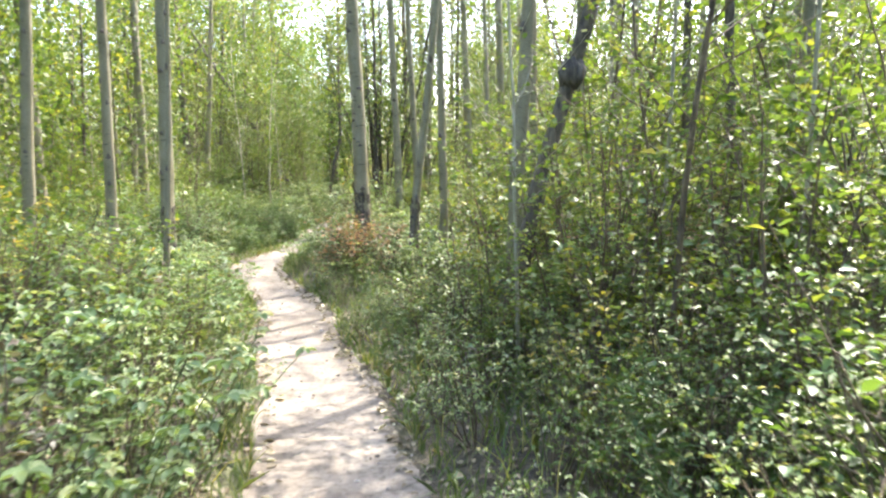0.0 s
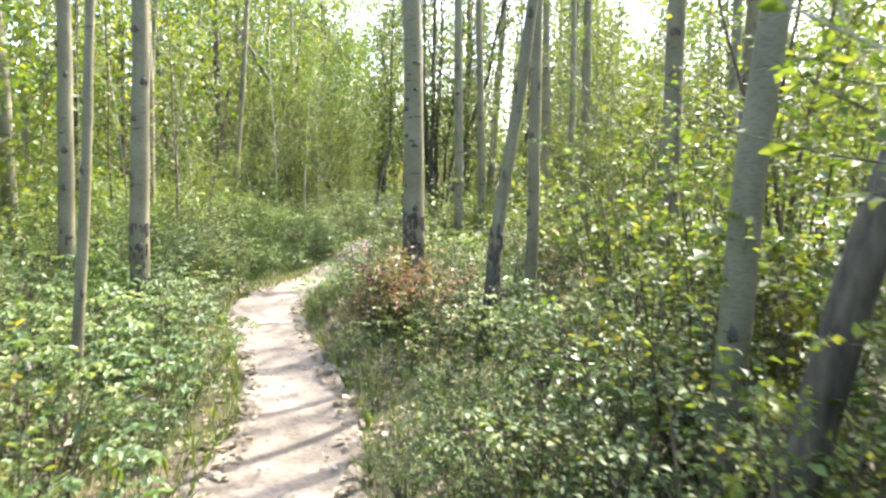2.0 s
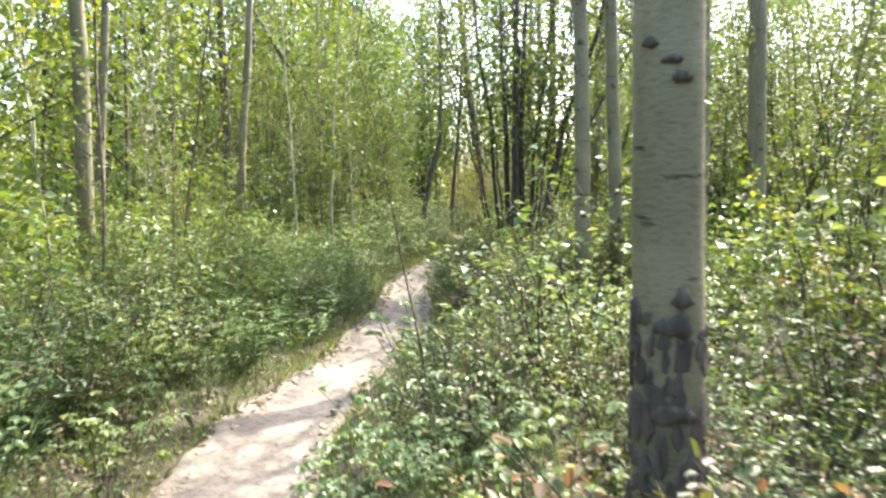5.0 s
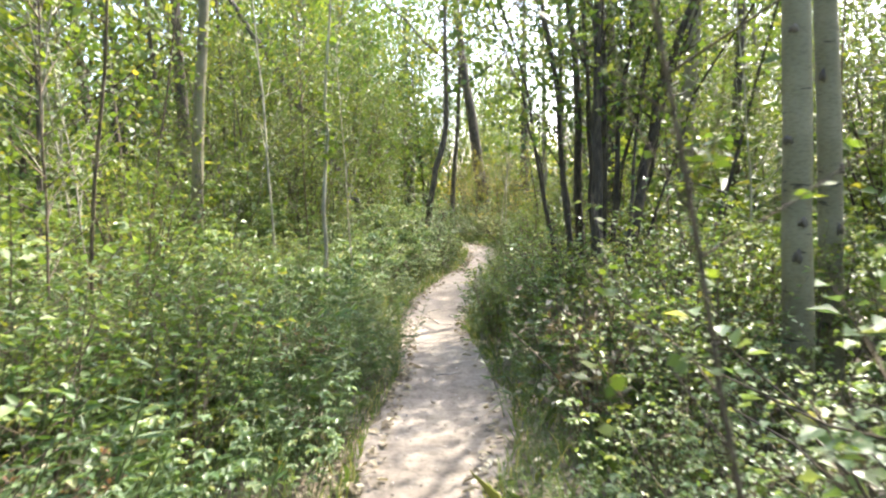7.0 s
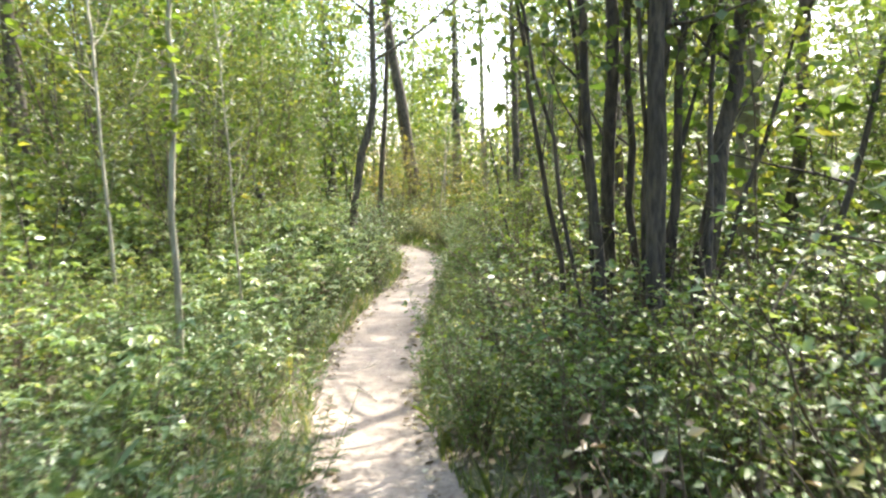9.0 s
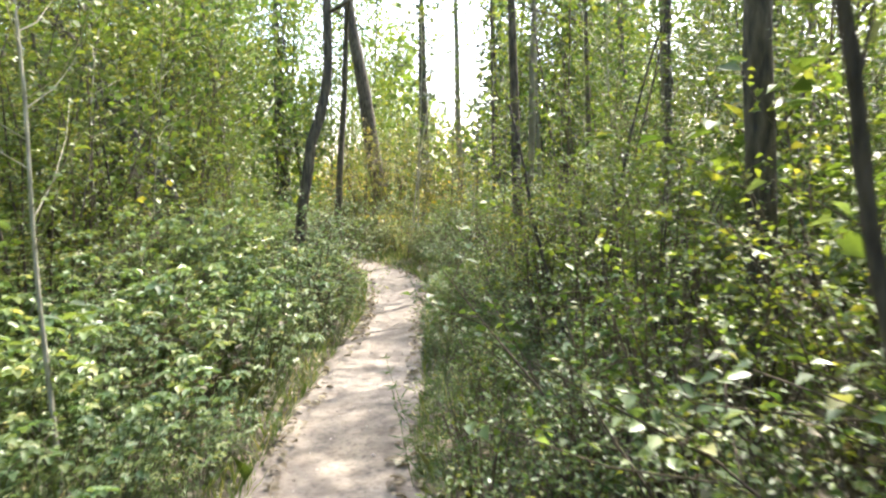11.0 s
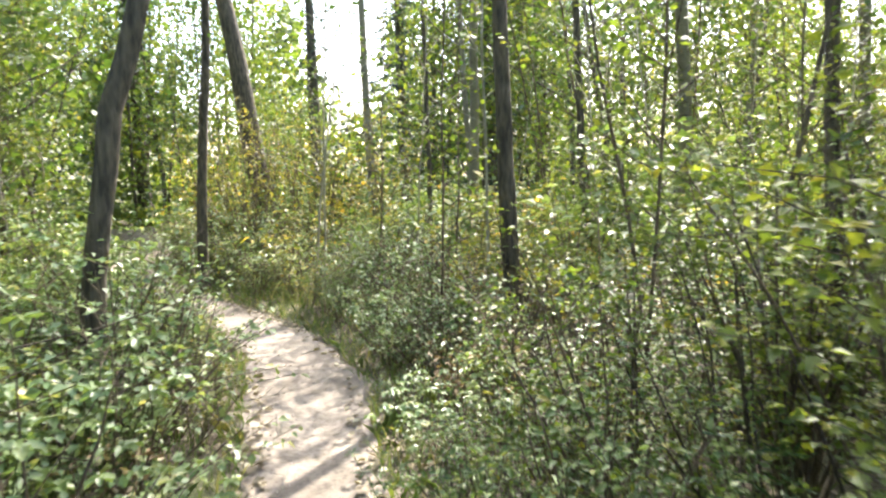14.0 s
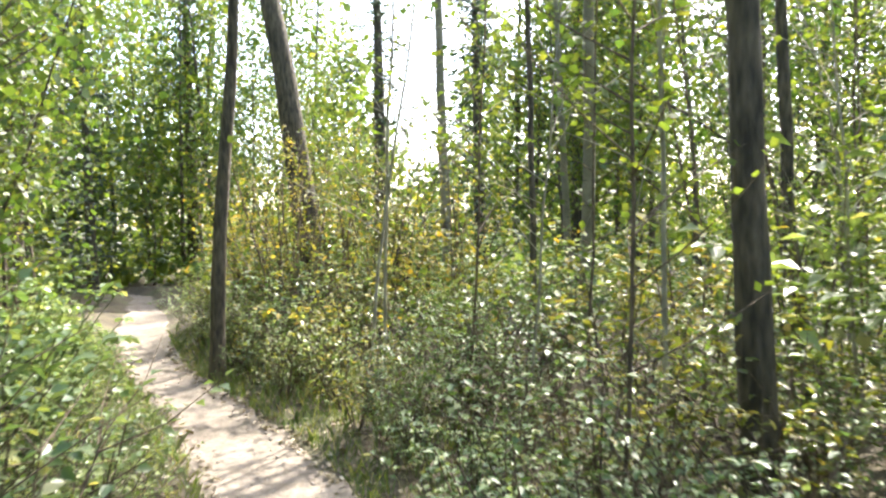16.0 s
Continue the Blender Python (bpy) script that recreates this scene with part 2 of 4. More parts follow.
def spray(pts, count, size, start=0.25, out=0.9, droop=0.1, flat=False, width=0.6, up=0.75, plain=False):
    """Leaves in turn along one stem."""
    p, t = along(pts, start + (1 - start) * rng.random(count))
    d = unit(rng.standard_normal((count, 3)) * [1, 1, 0.35] + t * 0.5 - [0, 0, droop])
    stalk = size * 0.35 * out
    L = size * (0.65 + 0.6 * rng.random(count))
    return leaves(p + d * stalk, d, L, L * width, flat=flat, up=up, plain=plain)


# ---------------------------------------------------------------- the trail and the ground
TRAIL = np.array([  # y, x of the middle, half width
    (-12, 3.2, .4), (-2, 1.75, .4), (2, 1.2, .4), (5.9, .6, .38), (7.25, .28, .39), (8.8, -.25, .37), (9.7, -.4, .35), (10.7, -.78, .34),
    (12.05, -1.35, .37), (13, -1.74, .39), (13.8, -1.86, .37), (14.7, -1.92, .32), (16.2, -1.84, .31), (17, -1.83, .4),
    (18.3, -1.92, .34), (19.5, -2.14, .3), (20.8, -2.3, .35), (22.5, -2.3, .36), (24.2, -2.2, .35), (25.3, -2.1, .31),
    (26.7, -2.04, .32), (28, -2.03, .37), (29, -2.1, .36), (30, -2.34, .38), (31, -2.68, .37), (32.5, -3.32, .33),
    (34, -3.98, .33), (36.3, -4.75, .4), (39.5, -5.45, .36), (44.3, -6.8, .28), (47, -9.5, .45), (50, -15, .45), (60, -34, .45)])


def trail_x(y):
    return np.interp(y, TRAIL[:, 0], TRAIL[:, 1])


def trail_half(y):
    return np.interp(y, TRAIL[:, 0], TRAIL[:, 2])


def smooth_step(v):
    v = np.clip(v, 0, 1)
    return v * v * (3 - 2 * v)


def ripple(x, y):
    return (0.05 * np.sin(0.9 * x + 1.3 * np.sin(0.6 * y)) + 0.04 * np.sin(1.1 * y + 0.7 * x + 1)
            + 0.018 * np.sin(3.1 * x + 2.3 * y) + 0.012 * np.sin(5.3 * y - 4.1 * x))


def ground_z(x, y):
    """Height of the forest floor: a shallow groove holds the trail."""
    off = np.abs(x - trail_x(y)) - trail_half(y)
    bank = smooth_step((off + 0.12) / 0.5)
    return bank * (0.09 + ripple(x, y)) - 0.05 * (1 - smooth_step((off + 0.3) / 0.2))


gx = np.concatenate([np.linspace(-1500, -70, 10), np.linspace(-60, -9, 52), np.linspace(-8, 6, 71), np.linspace(7, 60, 54), np.linspace(70, 1500, 10)])
gy = np.concatenate([np.linspace(-1500, -40, 10), np.linspace(-30, -1, 30), np.linspace(0, 46, 185), np.linspace(47, 80, 34), np.linspace(95, 1500, 10)])
X, Y = np.meshgrid(gx, gy)
Z = ground_z(X, Y)
nx, ny = len(gx), len(gy)
i, j = np.meshgrid(np.arange(nx - 1), np.arange(ny - 1))
k = (j * nx + i).ravel()
ground = new("ground", mesh_of("ground", [(np.stack([X, Y, Z], -1).reshape(-1, 3), np.stack([k, k + 1, k + nx + 1, k + nx], 1))], SOIL))
tagged(ground, "dark forest soil under the undergrowth", "ground", kind="structure")

# the trodden bed, with a wavering edge that dips under the soil
ty = np.arange(-12, 60, 0.06)
cross = np.linspace(-1, 1, 25)
tx, th = trail_x(ty), trail_half(ty)
for _ in range(6):
    tx[1:-1] = (tx[:-2] + tx[2:] + tx[1:-1]) / 3
jit = 0.05 * np.convolve(rng.standard_normal(len(ty)), np.ones(5) / 5, 'same')
wl = th + jit + 0.05 * np.sin(2.3 * ty) + 0.035 * np.sin(5.7 * ty + 1) + 0.02 * np.sin(13 * ty) + 0.08
wr = th - jit + 0.05 * np.sin(2.9 * ty + 2) + 0.035 * np.sin(6.1 * ty) + 0.02 * np.sin(11 * ty + 1) + 0.08
TX = tx[:, None] + np.where(cross < 0, cross * wl[:, None], cross * wr[:, None])
TY = np.repeat(ty[:, None], 25, 1)
TZ = (0.012 - 0.012 * np.cos(cross * 3.1)[None] * 0.6 + 0.012 * np.sin(1.3 * TY + 2 * TX) + 0.006 * np.sin(5.3 * TX + 1.9 * TY) + 0.002 * np.sin(17 * TY - 19 * TX)
      - 0.1 * smooth_step((np.abs(cross)[None] - 0.86) / 0.14) + 0.006 * (1 + np.sin(3.7 * TY + 5 * np.sign(cross)[None])) * smooth_step((np.abs(cross)[None] - 0.5) / 0.35) * smooth_step((0.92 - np.abs(cross)[None]) / 0.1))
i, j = np.meshgrid(np.arange(24), np.arange(len(ty) - 1))
k = (j * 25 + i).ravel()
trail = new("trail", mesh_of("trail", [(np.stack([TX, TY, TZ], -1).reshape(-1, 3), np.stack([k, k + 1, k + 26, k + 25], 1))], DIRT))
tagged(trail, "narrow trodden footpath of pale dusty dirt", "trail", kind="structure")


def gz(x, y):
    return float(ground_z(np.array(x), np.array(y)))


# ---------------------------------------------------------------- trees


def empty(name, x, y, label, category, group="", z=None):
    e = new(name)
    e.empty_display_size = 0.2
    e.location = (x, y, gz(x, y) - 0.02 if z is None else z)
    return tagged(e, label, category, group)


def trunk_line(nodes, top, steps=26):
    """A gently crooked trunk through (height, dx, dy) nodes, carried on upwards to the top height."""
    nodes = np.array(nodes, float)
    h, dx, dy = nodes.T
    s = (dx[-1] - dx[-2]) / (h[-1] - h[-2])
    sy = (dy[-1] - dy[-2]) / (h[-1] - h[-2])
    h, dx, dy = np.append(h, top), np.append(dx, dx[-1] + 0.6 * s * (top - h[-1])), np.append(dy, dy[-1] + 0.6 * sy * (top - h[-1]))
    z = np.concatenate([np.linspace(0, 3.4, steps // 2), np.linspace(3.7, top, steps - steps // 2)])
    p = np.stack([np.interp(z, h, dx), np.interp(z, h, dy), z], 1)
    p[1:, :2] += 0.008 * np.cumsum(rng.standard_normal((len(z) - 1, 2)), 0) * 0.5
    return p


def crown_leaves(tips, per_tip, size, spread):
    """Loose clumps of leaves round the tips of the twigs."""
    tips = np.repeat(tips, per_tip, 0)
    p = tips + rng.standard_normal(tips.shape) * [spread, spread, spread * 0.7]
    d = unit(rng.standard_normal(p.shape) - [0, 0, 0.5])
    L = size * (0.7 + 0.6 * rng.random(len(p)))
    return leaves(p, d, L, L * 0.85, flat=True, up=0.45)


def grow_tree(root, line, r0, bark, leaf, crown_from, limbs, per_tip=16, leaf_size=0.085, spread=0.3, reach=1.6, sides=14, rough=0.02, flare=0.35, limb_parts=True):
    z = line[:, 2]
    top = z[-1]
    rad = r0 * (1 - 0.85 * (z / top) ** 1.1) * (1 + flare * np.exp(-z / 0.14))
    line = line.copy()
    line[0, 2] -= 0.12
    part("trunk", tube(line, rad, sides, rough), bark, root)
    tips, joined = [], []
    for q in range(limbs):
        h = crown_from + (top - crown_from) * (q + rng.random()) / limbs
        at = np.array([np.interp(h, z, line[:, c]) for c in range(3)])
        a = rng.random() * 2 * math.pi
        ln = reach * (0.5 + 0.8 * rng.random()) * (1.15 - 0.6 * (h - crown_from) / (top - crown_from))
        rr = np.interp(h, z, rad)
        b = bend(at, (math.cos(a), math.sin(a), 0.35), ln, 0.6, 6 if limb_parts else 3, 0.12)
        blocks = tube(b, np.linspace(min(rr * 0.5, 0.035), 0.006, len(b)), 5 if limb_parts else 3, cap=False)
        ends = [b[-1], b[-2], b[-3]]
        for s in range(4 if limb_parts else 2):
            at2, t2 = along(b, np.array([0.3 + 0.6 * rng.random()]))
            c = bend(at2[0], t2[0] + 0.9 * rng.standard_normal(3), ln * 0.45, 0.3, 4 if limb_parts else 2, 0.15)
            blocks += tube(c, np.linspace(0.009, 0.003, len(c)), 3, cap=False)
            ends += [c[-1], c[-2]]
        tips += ends
        if limb_parts:
            part("limb", blocks, bark, root)
        else:
            joined += blocks
    if joined:
        fine("branchwork", joined, bark, root)
    if per_tip:
        fine("crown", [crown_leaves(np.array(tips), per_tip, leaf_size, spread)], leaf, root)
    return rad


def scar(root, line, rad, h, angle, w, tall, mat=None):
    """A dark eye-shaped branch scar, standing a little proud of the bark."""
    at = np.array([np.interp(h, line[:, 2], line[:, c]) for c in range(3)])
    r = float(np.interp(h, line[:, 2], rad))
    u, v = np.meshgrid(np.linspace(-1, 1, 9), np.linspace(-1, 1, 7))
    a = radians(angle) + u * w / r / 2
    inside = np.clip(1 - u ** 2 - v ** 2, 0, 1)
    rr = r * 0.985 + 0.014 * np.sqrt(inside) - 0.012 * (1 - np.sign(inside))
    zz = at[2] + v * tall / 2 * np.sqrt(np.clip(1 - u ** 2, 0.05, 1)) * (1 + 0.25 * np.sin(5 * u + 40 * h)) - 0.3 * tall * u ** 2
    p = np.stack([at[0] + rr * np.cos(a), at[1] + rr * np.sin(a), zz], -1).reshape(-1, 3)
    i, j = np.meshgrid(np.arange(8), np.arange(6))
    k = (j * 9 + i).ravel()
    part("branch_scar", [(p, np.stack([k, k + 1, k + 10, k + 9], 1))], mat or BARK_BASE, root)


def bark_plates(root, line, rad, low, high, angle, spread, count, mat=None, grow=1.0):
    """Raised plates of black furrowed bark on the lower trunk."""
    blocks = []
    for _ in range(count):
        h = low + (high - low) * rng.random() ** 1.5
        at = np.array([np.interp(h, line[:, 2], line[:, c]) for c in range(3)])
        r = float(np.interp(h, line[:, 2], rad))
        a0 = radians(angle + spread * (rng.random() - 0.5))
        w, t = grow * (0.012 + 0.022 * rng.random()), grow * (0.03 + 0.07 * rng.random())
        g = np.array([[-1, -.6], [-.4, -1], [.5, -.9], [1, -.3], [.8, .6], [.2, 1], [-.6, .8]]) * (1 + 0.25 * rng.standard_normal((7, 2)))
        a = a0 + g[:, 0] * w / r / 1.4
        rim = np.stack([at[0] + (r - .004) * np.cos(a), at[1] + (r - .004) * np.sin(a), h + g[:, 1] * t / 2], 1)
        a = a0 + g[:, 0] * 0.7 * w / r / 1.4
        top = np.stack([at[0] + (r + .007) * np.cos(a), at[1] + (r + .007) * np.sin(a), h + g[:, 1] * 0.75 * t / 2], 1)
        v = np.concatenate([rim, top])
        n = np.arange(7)
        blocks.append((v, np.stack([n, (n + 1) % 7, 7 + (n + 1) % 7, 7 + n], 1)))
        blocks.append((top, n[None]))
    tagged(part("rough_bark", blocks, mat or BARK_BASE, root, "dark furrowed bark plates", smooth=False), kind="stuff")


ASPEN_LABEL = "tall pale aspen tree with dark branch scars"


def aspen(x, y, r, nodes, top=11.0, label=ASPEN_LABEL, crown_from=4.6, limbs=9, scars=6, plates=0, per_tip=6):
    root = empty("aspen_tree", x, y, label, "tree", "aspens along the trail")
    line = trunk_line(nodes, top)
    rad = grow_tree(root, line, r, BARK_ASPEN, LEAF_ASPEN, crown_from, limbs, per_tip)
    for q in range(scars):
        scar(root, line, rad, 0.7 + 2.6 * (q + 0.7 * rng.random()) / scars, -95 + 110 * (rng.random() - 0.5), r * (0.55 + 0.6 * rng.random()), 0.05 + 0.05 * rng.random())
    if plates:
        bark_plates(root, line, rad, 0.05, 0.95, -100, 190, plates)
    return root, line, rad


# aspens that the trail passes
aspen(-2.4, 11.76, .086, [(0, 0, 0), (.75, .01, 0), (2.85, .05, 0)], 11, "tall aspen with a sunlit pale edge beside the trail", plates=70)
bt, bl, br = aspen(-.04, 11.93, .092, [(0, 0, 0), (.45, -.01, 0), (2.1, -.055, 0), (2.8, -.08, 0)], 12, "pale grey-green aspen trunk with blackened base at the trail edge", scars=3, plates=270)
for h, a, w, t in ((1.52, -78, .06, .035), (1.56, -95, .06, .025), (1.98, -70, .05, .03), (2.2, -62, .1, .045), (1.9, -120, .05, .03), (1.0, -75, .07, .06), (.93, -110, .05, .05), (1.6, -130, .05, .03), (.72, -90, .15, .07), (2.1, -105, .05, .02), (1.75, -100, .04, .02)):
    scar(bt, bl, br, h, a, w, t)
ct, cl, cr = aspen(.6, 10.85, .05, [(0, 0, 0), (.5, .04, 0), (.93, .07, 0), (1.5, .14, 0), (1.9, .19, 0), (3.0, .31, 0)], 8, "slender leaning aspen with a black scorched foot", limbs=7, plates=90, scars=5)
bark_plates(ct, cl, cr, 0.0, 0.75, -160, 150, 60, BARK_BLACK, 1.3)
aspen(-3.23, 12.01, .075, [(0, 0, 0), (1, .01, 0), (2.9, .03, 0)], 11, plates=12)
aspen(-1.47, 9.26, .031, [(0, 0, 0), (.6, .02, 0), (1.42, .07, 0), (2.2, .12, 0)], 6.5, "slim pale young aspen beside the trail", limbs=6, scars=4, per_tip=6)
aspen(1.5, 8.35, .062, [(0, 0, 0), (1, .03, 0), (1.46, .05, 0), (2.0, .1, 0)], 9, "smooth greenish aspen trunk among tall shrubs", scars=2)
aspen(.93, 11.85, .055, [(0, 0, 0), (1, 0, 0), (2.3, -.02, 0)], 9, "grey aspen trunk in the shade of its neighbours", scars=4)
aspen(2.0, 11.68, .085, [(0, 0, 0), (1.1, .0, 0), (2.3, -.02, 0)], 10, per_tip=3)
aspen(2.48, 11.65, .06, [(0, 0, 0), (1, .03, 0), (2.45, .07, 0)], 10, per_tip=3)
aspen(.01, 16.83, .078, [(0, 0, 0), (.7, -.01, 0), (2.0, -.05, 0), (2.95, -.09, 0)], 11, "paired pale aspen trunk with dark scars", scars=7)
aspen(.36, 17.26, .07, [(0, 0, 0), (.85, -.02, 0), (3, -.11, 0)], 11, "paired pale aspen trunk with dark scars", scars=5)
aspen(-4.0, 11.5, .08, [(0, 0, 0), (2.3, .1, 0), (3.3, .17, 0)], 11)

# the crooked tree with a burl
kt = empty("crooked_tree", 1.47, 7.66, "crooked dark leaning tree with a round burl on its trunk", "tree")
kl = trunk_line([(0, -.1, 0), (.72, .06, 0), (1.19, .16, 0), (1.9, .36, 0), (2.25, .47, 0)], 7)
kr = grow_tree(kt, kl, .06, BARK_GREY, LEAF_ASPEN, 3.6, 6, 9, rough=0.05)
u, v = np.meshgrid(np.linspace(0, 2 * math.pi, 15)[:-1], np.linspace(0.05, math.pi - 0.05, 9))
lump = 1 + 0.12 * np.sin(3 * u + 2 * v) + 0.08 * np.sin(7 * u - 3 * v)
p = np.stack([.37 + .088 * lump * np.cos(u) * np.sin(v), -.02 + .085 * lump * np.sin(u) * np.sin(v), 1.92 + .1 * lump * np.cos(v)], -1).reshape(-1, 3)
i, j = np.meshgrid(np.arange(14), np.arange(8))
f = np.stack([j * 14 + i, j * 14 + (i + 1) % 14, (j + 1) * 14 + (i + 1) % 14, (j + 1) * 14 + i], -1).reshape(-1, 4)
part("burl", [(p, f)], BARK_BLACK, kt, "dark round burl")


def dark_tree(x, y, r, nodes, top=8.0, label="dark-barked tree with a leafy crown", leaf=None, crown_from=3.2, limbs=9, per_tip=9, category="tree", bark=None, reach=1.6):
    root = empty("dark_tree", x, y, label, category, "dark trees of the wood")
    grow_tree(root, trunk_line(nodes, top), r, bark or BARK_GREY, leaf or LEAF_WILLOW, crown_from, limbs, per_tip, rough=0.045, reach=reach)
    return root


# the crooked tree's crown is made wide and dense to shade the growth at left
dark_tree(-3.2, 27.34, .066, [(0, 0, 0), (.5, .07, 0), (.95, .11, 0), (1.34, .2, 0), (1.65, .22, 0), (2.0, .36, 0), (2.4, .46, 0), (2.9, .47, 0)], 8.5, "crooked dark tree standing beside the trail", crown_from=3.1, limbs=20, per_tip=24, reach=2.6)
dark_tree(-3.18, 33.2, .072, [(0, 0, 0), (.8, .02, 0), (2, .1, 0), (3.2, .2, 0)], 9, "straight dark slender tree by the bend of the trail", crown_from=4.0, limbs=13, per_tip=16, reach=2.0)
dark_tree(-.36, 28.7, .072, [(0, 0, 0), (.55, -.015, 0), (2.3, -.065, 0)], 9, "grey-brown straight tree standing in brush", crown_from=3.6)
dark_tree(-.17, 22.48, .08, [(0, 0, 0), (.8, 0, 0), (2, -.03, 0)], 9, "thick dark trunk in deep shade", crown_from=3.0)
dark_tree(-7.14, 25.5, .13, [(0, .05, 0), (1.6, 0, 0), (3.7, -.08, 0)], 10, "dark old trunk leaning slightly", crown_from=4.4)
dark_tree(-2.27, 36.6, .2, [(0, 0, 0), (1.5, -.25, 0), (3.75, -.5, 0), (4.9, -.7, 0)], 11, "stout dark leaning trunk far along the trail", crown_from=6.5)
# slim stems whose crowns, above the view, are added to shade trail and verges
for x, y, r, d, foot, limbs, per in ((2.75, 8.7, .035, .12, 3.0, 13, 13), (3.5, 8.9, .045, -.2, 3.1, 12, 10), (.85, 21.7, .06, .25, 3.3, 11, 9), (1.1, 26.9, .05, -.1, 3.1, 18, 20), (2.4, 27.6, .06, .12, 3.4, 14, 15),
                                     (-.2, 33.0, .035, .05, 3.5, 13, 15), (1.3, 30.9, .05, -.15, 3.4, 15, 17)):
    dark_tree(x, y, r, [(0, 0, 0), (1.3, d, 0), (3.0, d * 1.2, .05)], 9, "slim dark tree with an unseen high crown added for shade", crown_from=foot, limbs=limbs, per_tip=per, reach=2.1)
dark_tree(-8.2, 25.0, .08, [(0, 0, 0), (2, .05, 0), (4, -.05, 0)], 10)

# a tree that came down and leans across its neighbours
lean = empty("leaning_dead_trunk", -4.0, 26.2, "dead leaning trunk hung up in green branches", "fallen tree")
ll = np.array([(0, 0, -.1), (-.75, .9, 1.0), (-1.9, 3.2, 2.6), (-2.9, 5.0, 4.0), (-3.5, 6.2, 5.0)], float)
part("trunk", tube(ll, [.055, .05, .045, .04, .03], 10, 0.05), BARK_GREY, lean)
for q in range(7):
    a0, t0 = along(ll, np.array([0.2 + 0.1 * q]))
    b = bend(a0[0], (rng.standard_normal(), 0.3, 0.6), 0.6 + 0.6 * rng.random(), -0.2, 5, 0.15)
    part("broken_branch", tube(b, np.linspace(.02, .004, 6), 5), BARK_GREY, lean)
lean2 = empty("leaning_dead_trunk", -4.0, 28.0, "thin dead trunk slanting through the green", "fallen tree")
ll = np.array([(0, 0, -.1), (-1.0, 0, 1.6), (-2.3, .05, 3.8), (-3.0, -.05, 4.9), (-3.8, 0, 6.2)], float)
part("trunk", tube(ll, [.07, .07, .065, .055, .03], 8, 0.05), BARK_BLACK, lean2)

# many-stemmed willow clump
clump = empty("willow_clump", -.68, 19.75, "many-stemmed willow clump with dark bare stems", "tree")
wl_tips = []
STEMS = [(-.2, -.29, .034), (-.28, -.6, .02), (-.1, -.13, .05), (-.02, .0, .062), (.05, .02, .05), (.12, .25, .034), (.2, .68, .058), (.26, .75, .026),
         (-.15, -.35, .018), (.0, -.08, .028), (.17, .42, .02), (-.05, .1, .022), (.3, 1.05, .018), (-.24, -.75, .014), (.1, .5, .016), (.05, -.2, .016)]
for bx, tx2, r in STEMS:
    by = 0.22 * rng.standard_normal()
    h = 4.2 + 2.0 * rng.random()
    p = np.array([(bx, by, -.1), (bx + .18 * tx2, by + .05 * rng.standard_normal(), .9), (bx * .8 + .62 * tx2, by + .15 * rng.standard_normal(), 2.2),
                  (bx + 1.15 * tx2, by + .3 * rng.standard_normal(), 3.4), (bx + 1.7 * tx2, by + .5 * rng.standard_normal(), h)])
    pp = np.stack([np.interp(np.linspace(0, 4, 17), np.arange(5), p[:, c]) for c in range(3)], 1)
    pp[1:] += 0.012 * rng.standard_normal((16, 3))
    stem_part = part("stem", tube(pp, np.linspace(r, r * .3, 17), 8, 0.05), BARK_WILLOW, clump)
    for s in range(9):
        a0, t0 = along(pp, np.array([0.35 + 0.62 * rng.random()]))
        b = bend(a0[0], t0[0] + .7 * rng.standard_normal(3), .5 + .5 * rng.random(), .3, 4, .12)
        part("twig", tube(b, np.linspace(r * .25, .002, 5), 4, cap=False), BARK_WILLOW, stem_part)
        wl_tips += [b[-1], b[-2], b[-3]]
fine("foliage", [crown_leaves(np.array(wl_tips), 16, .055, .18)], LEAF_WILLOW, clump)
side = empty("bent_willow_stem", .35, 19.9, "thin dark forked willow stem bending outwards", "shrub")
pp = np.array([(0, 0, -.05), (.03, 0, .9), (.2, 0, 1.5), (.42, .1, 2.3), (.65, .1, 3.2)])
part("stem", tube(pp, [.024, .022, .018, .014, .008], 7), BARK_WILLOW, side)
part("branch", tube(np.array([(.14, 0, 1.3), (.0, .1, 1.36), (-.25, .15, 1.42), (-.5, .2, 1.5)]), [.01, .009, .007, .004], 6), BARK_WILLOW, side)
part("foliage", [spray(pp, 160, .06, .5)], LEAF_WILLOW, side, smooth=False)

# ---------------------------------------------------------------- plants built once and copied


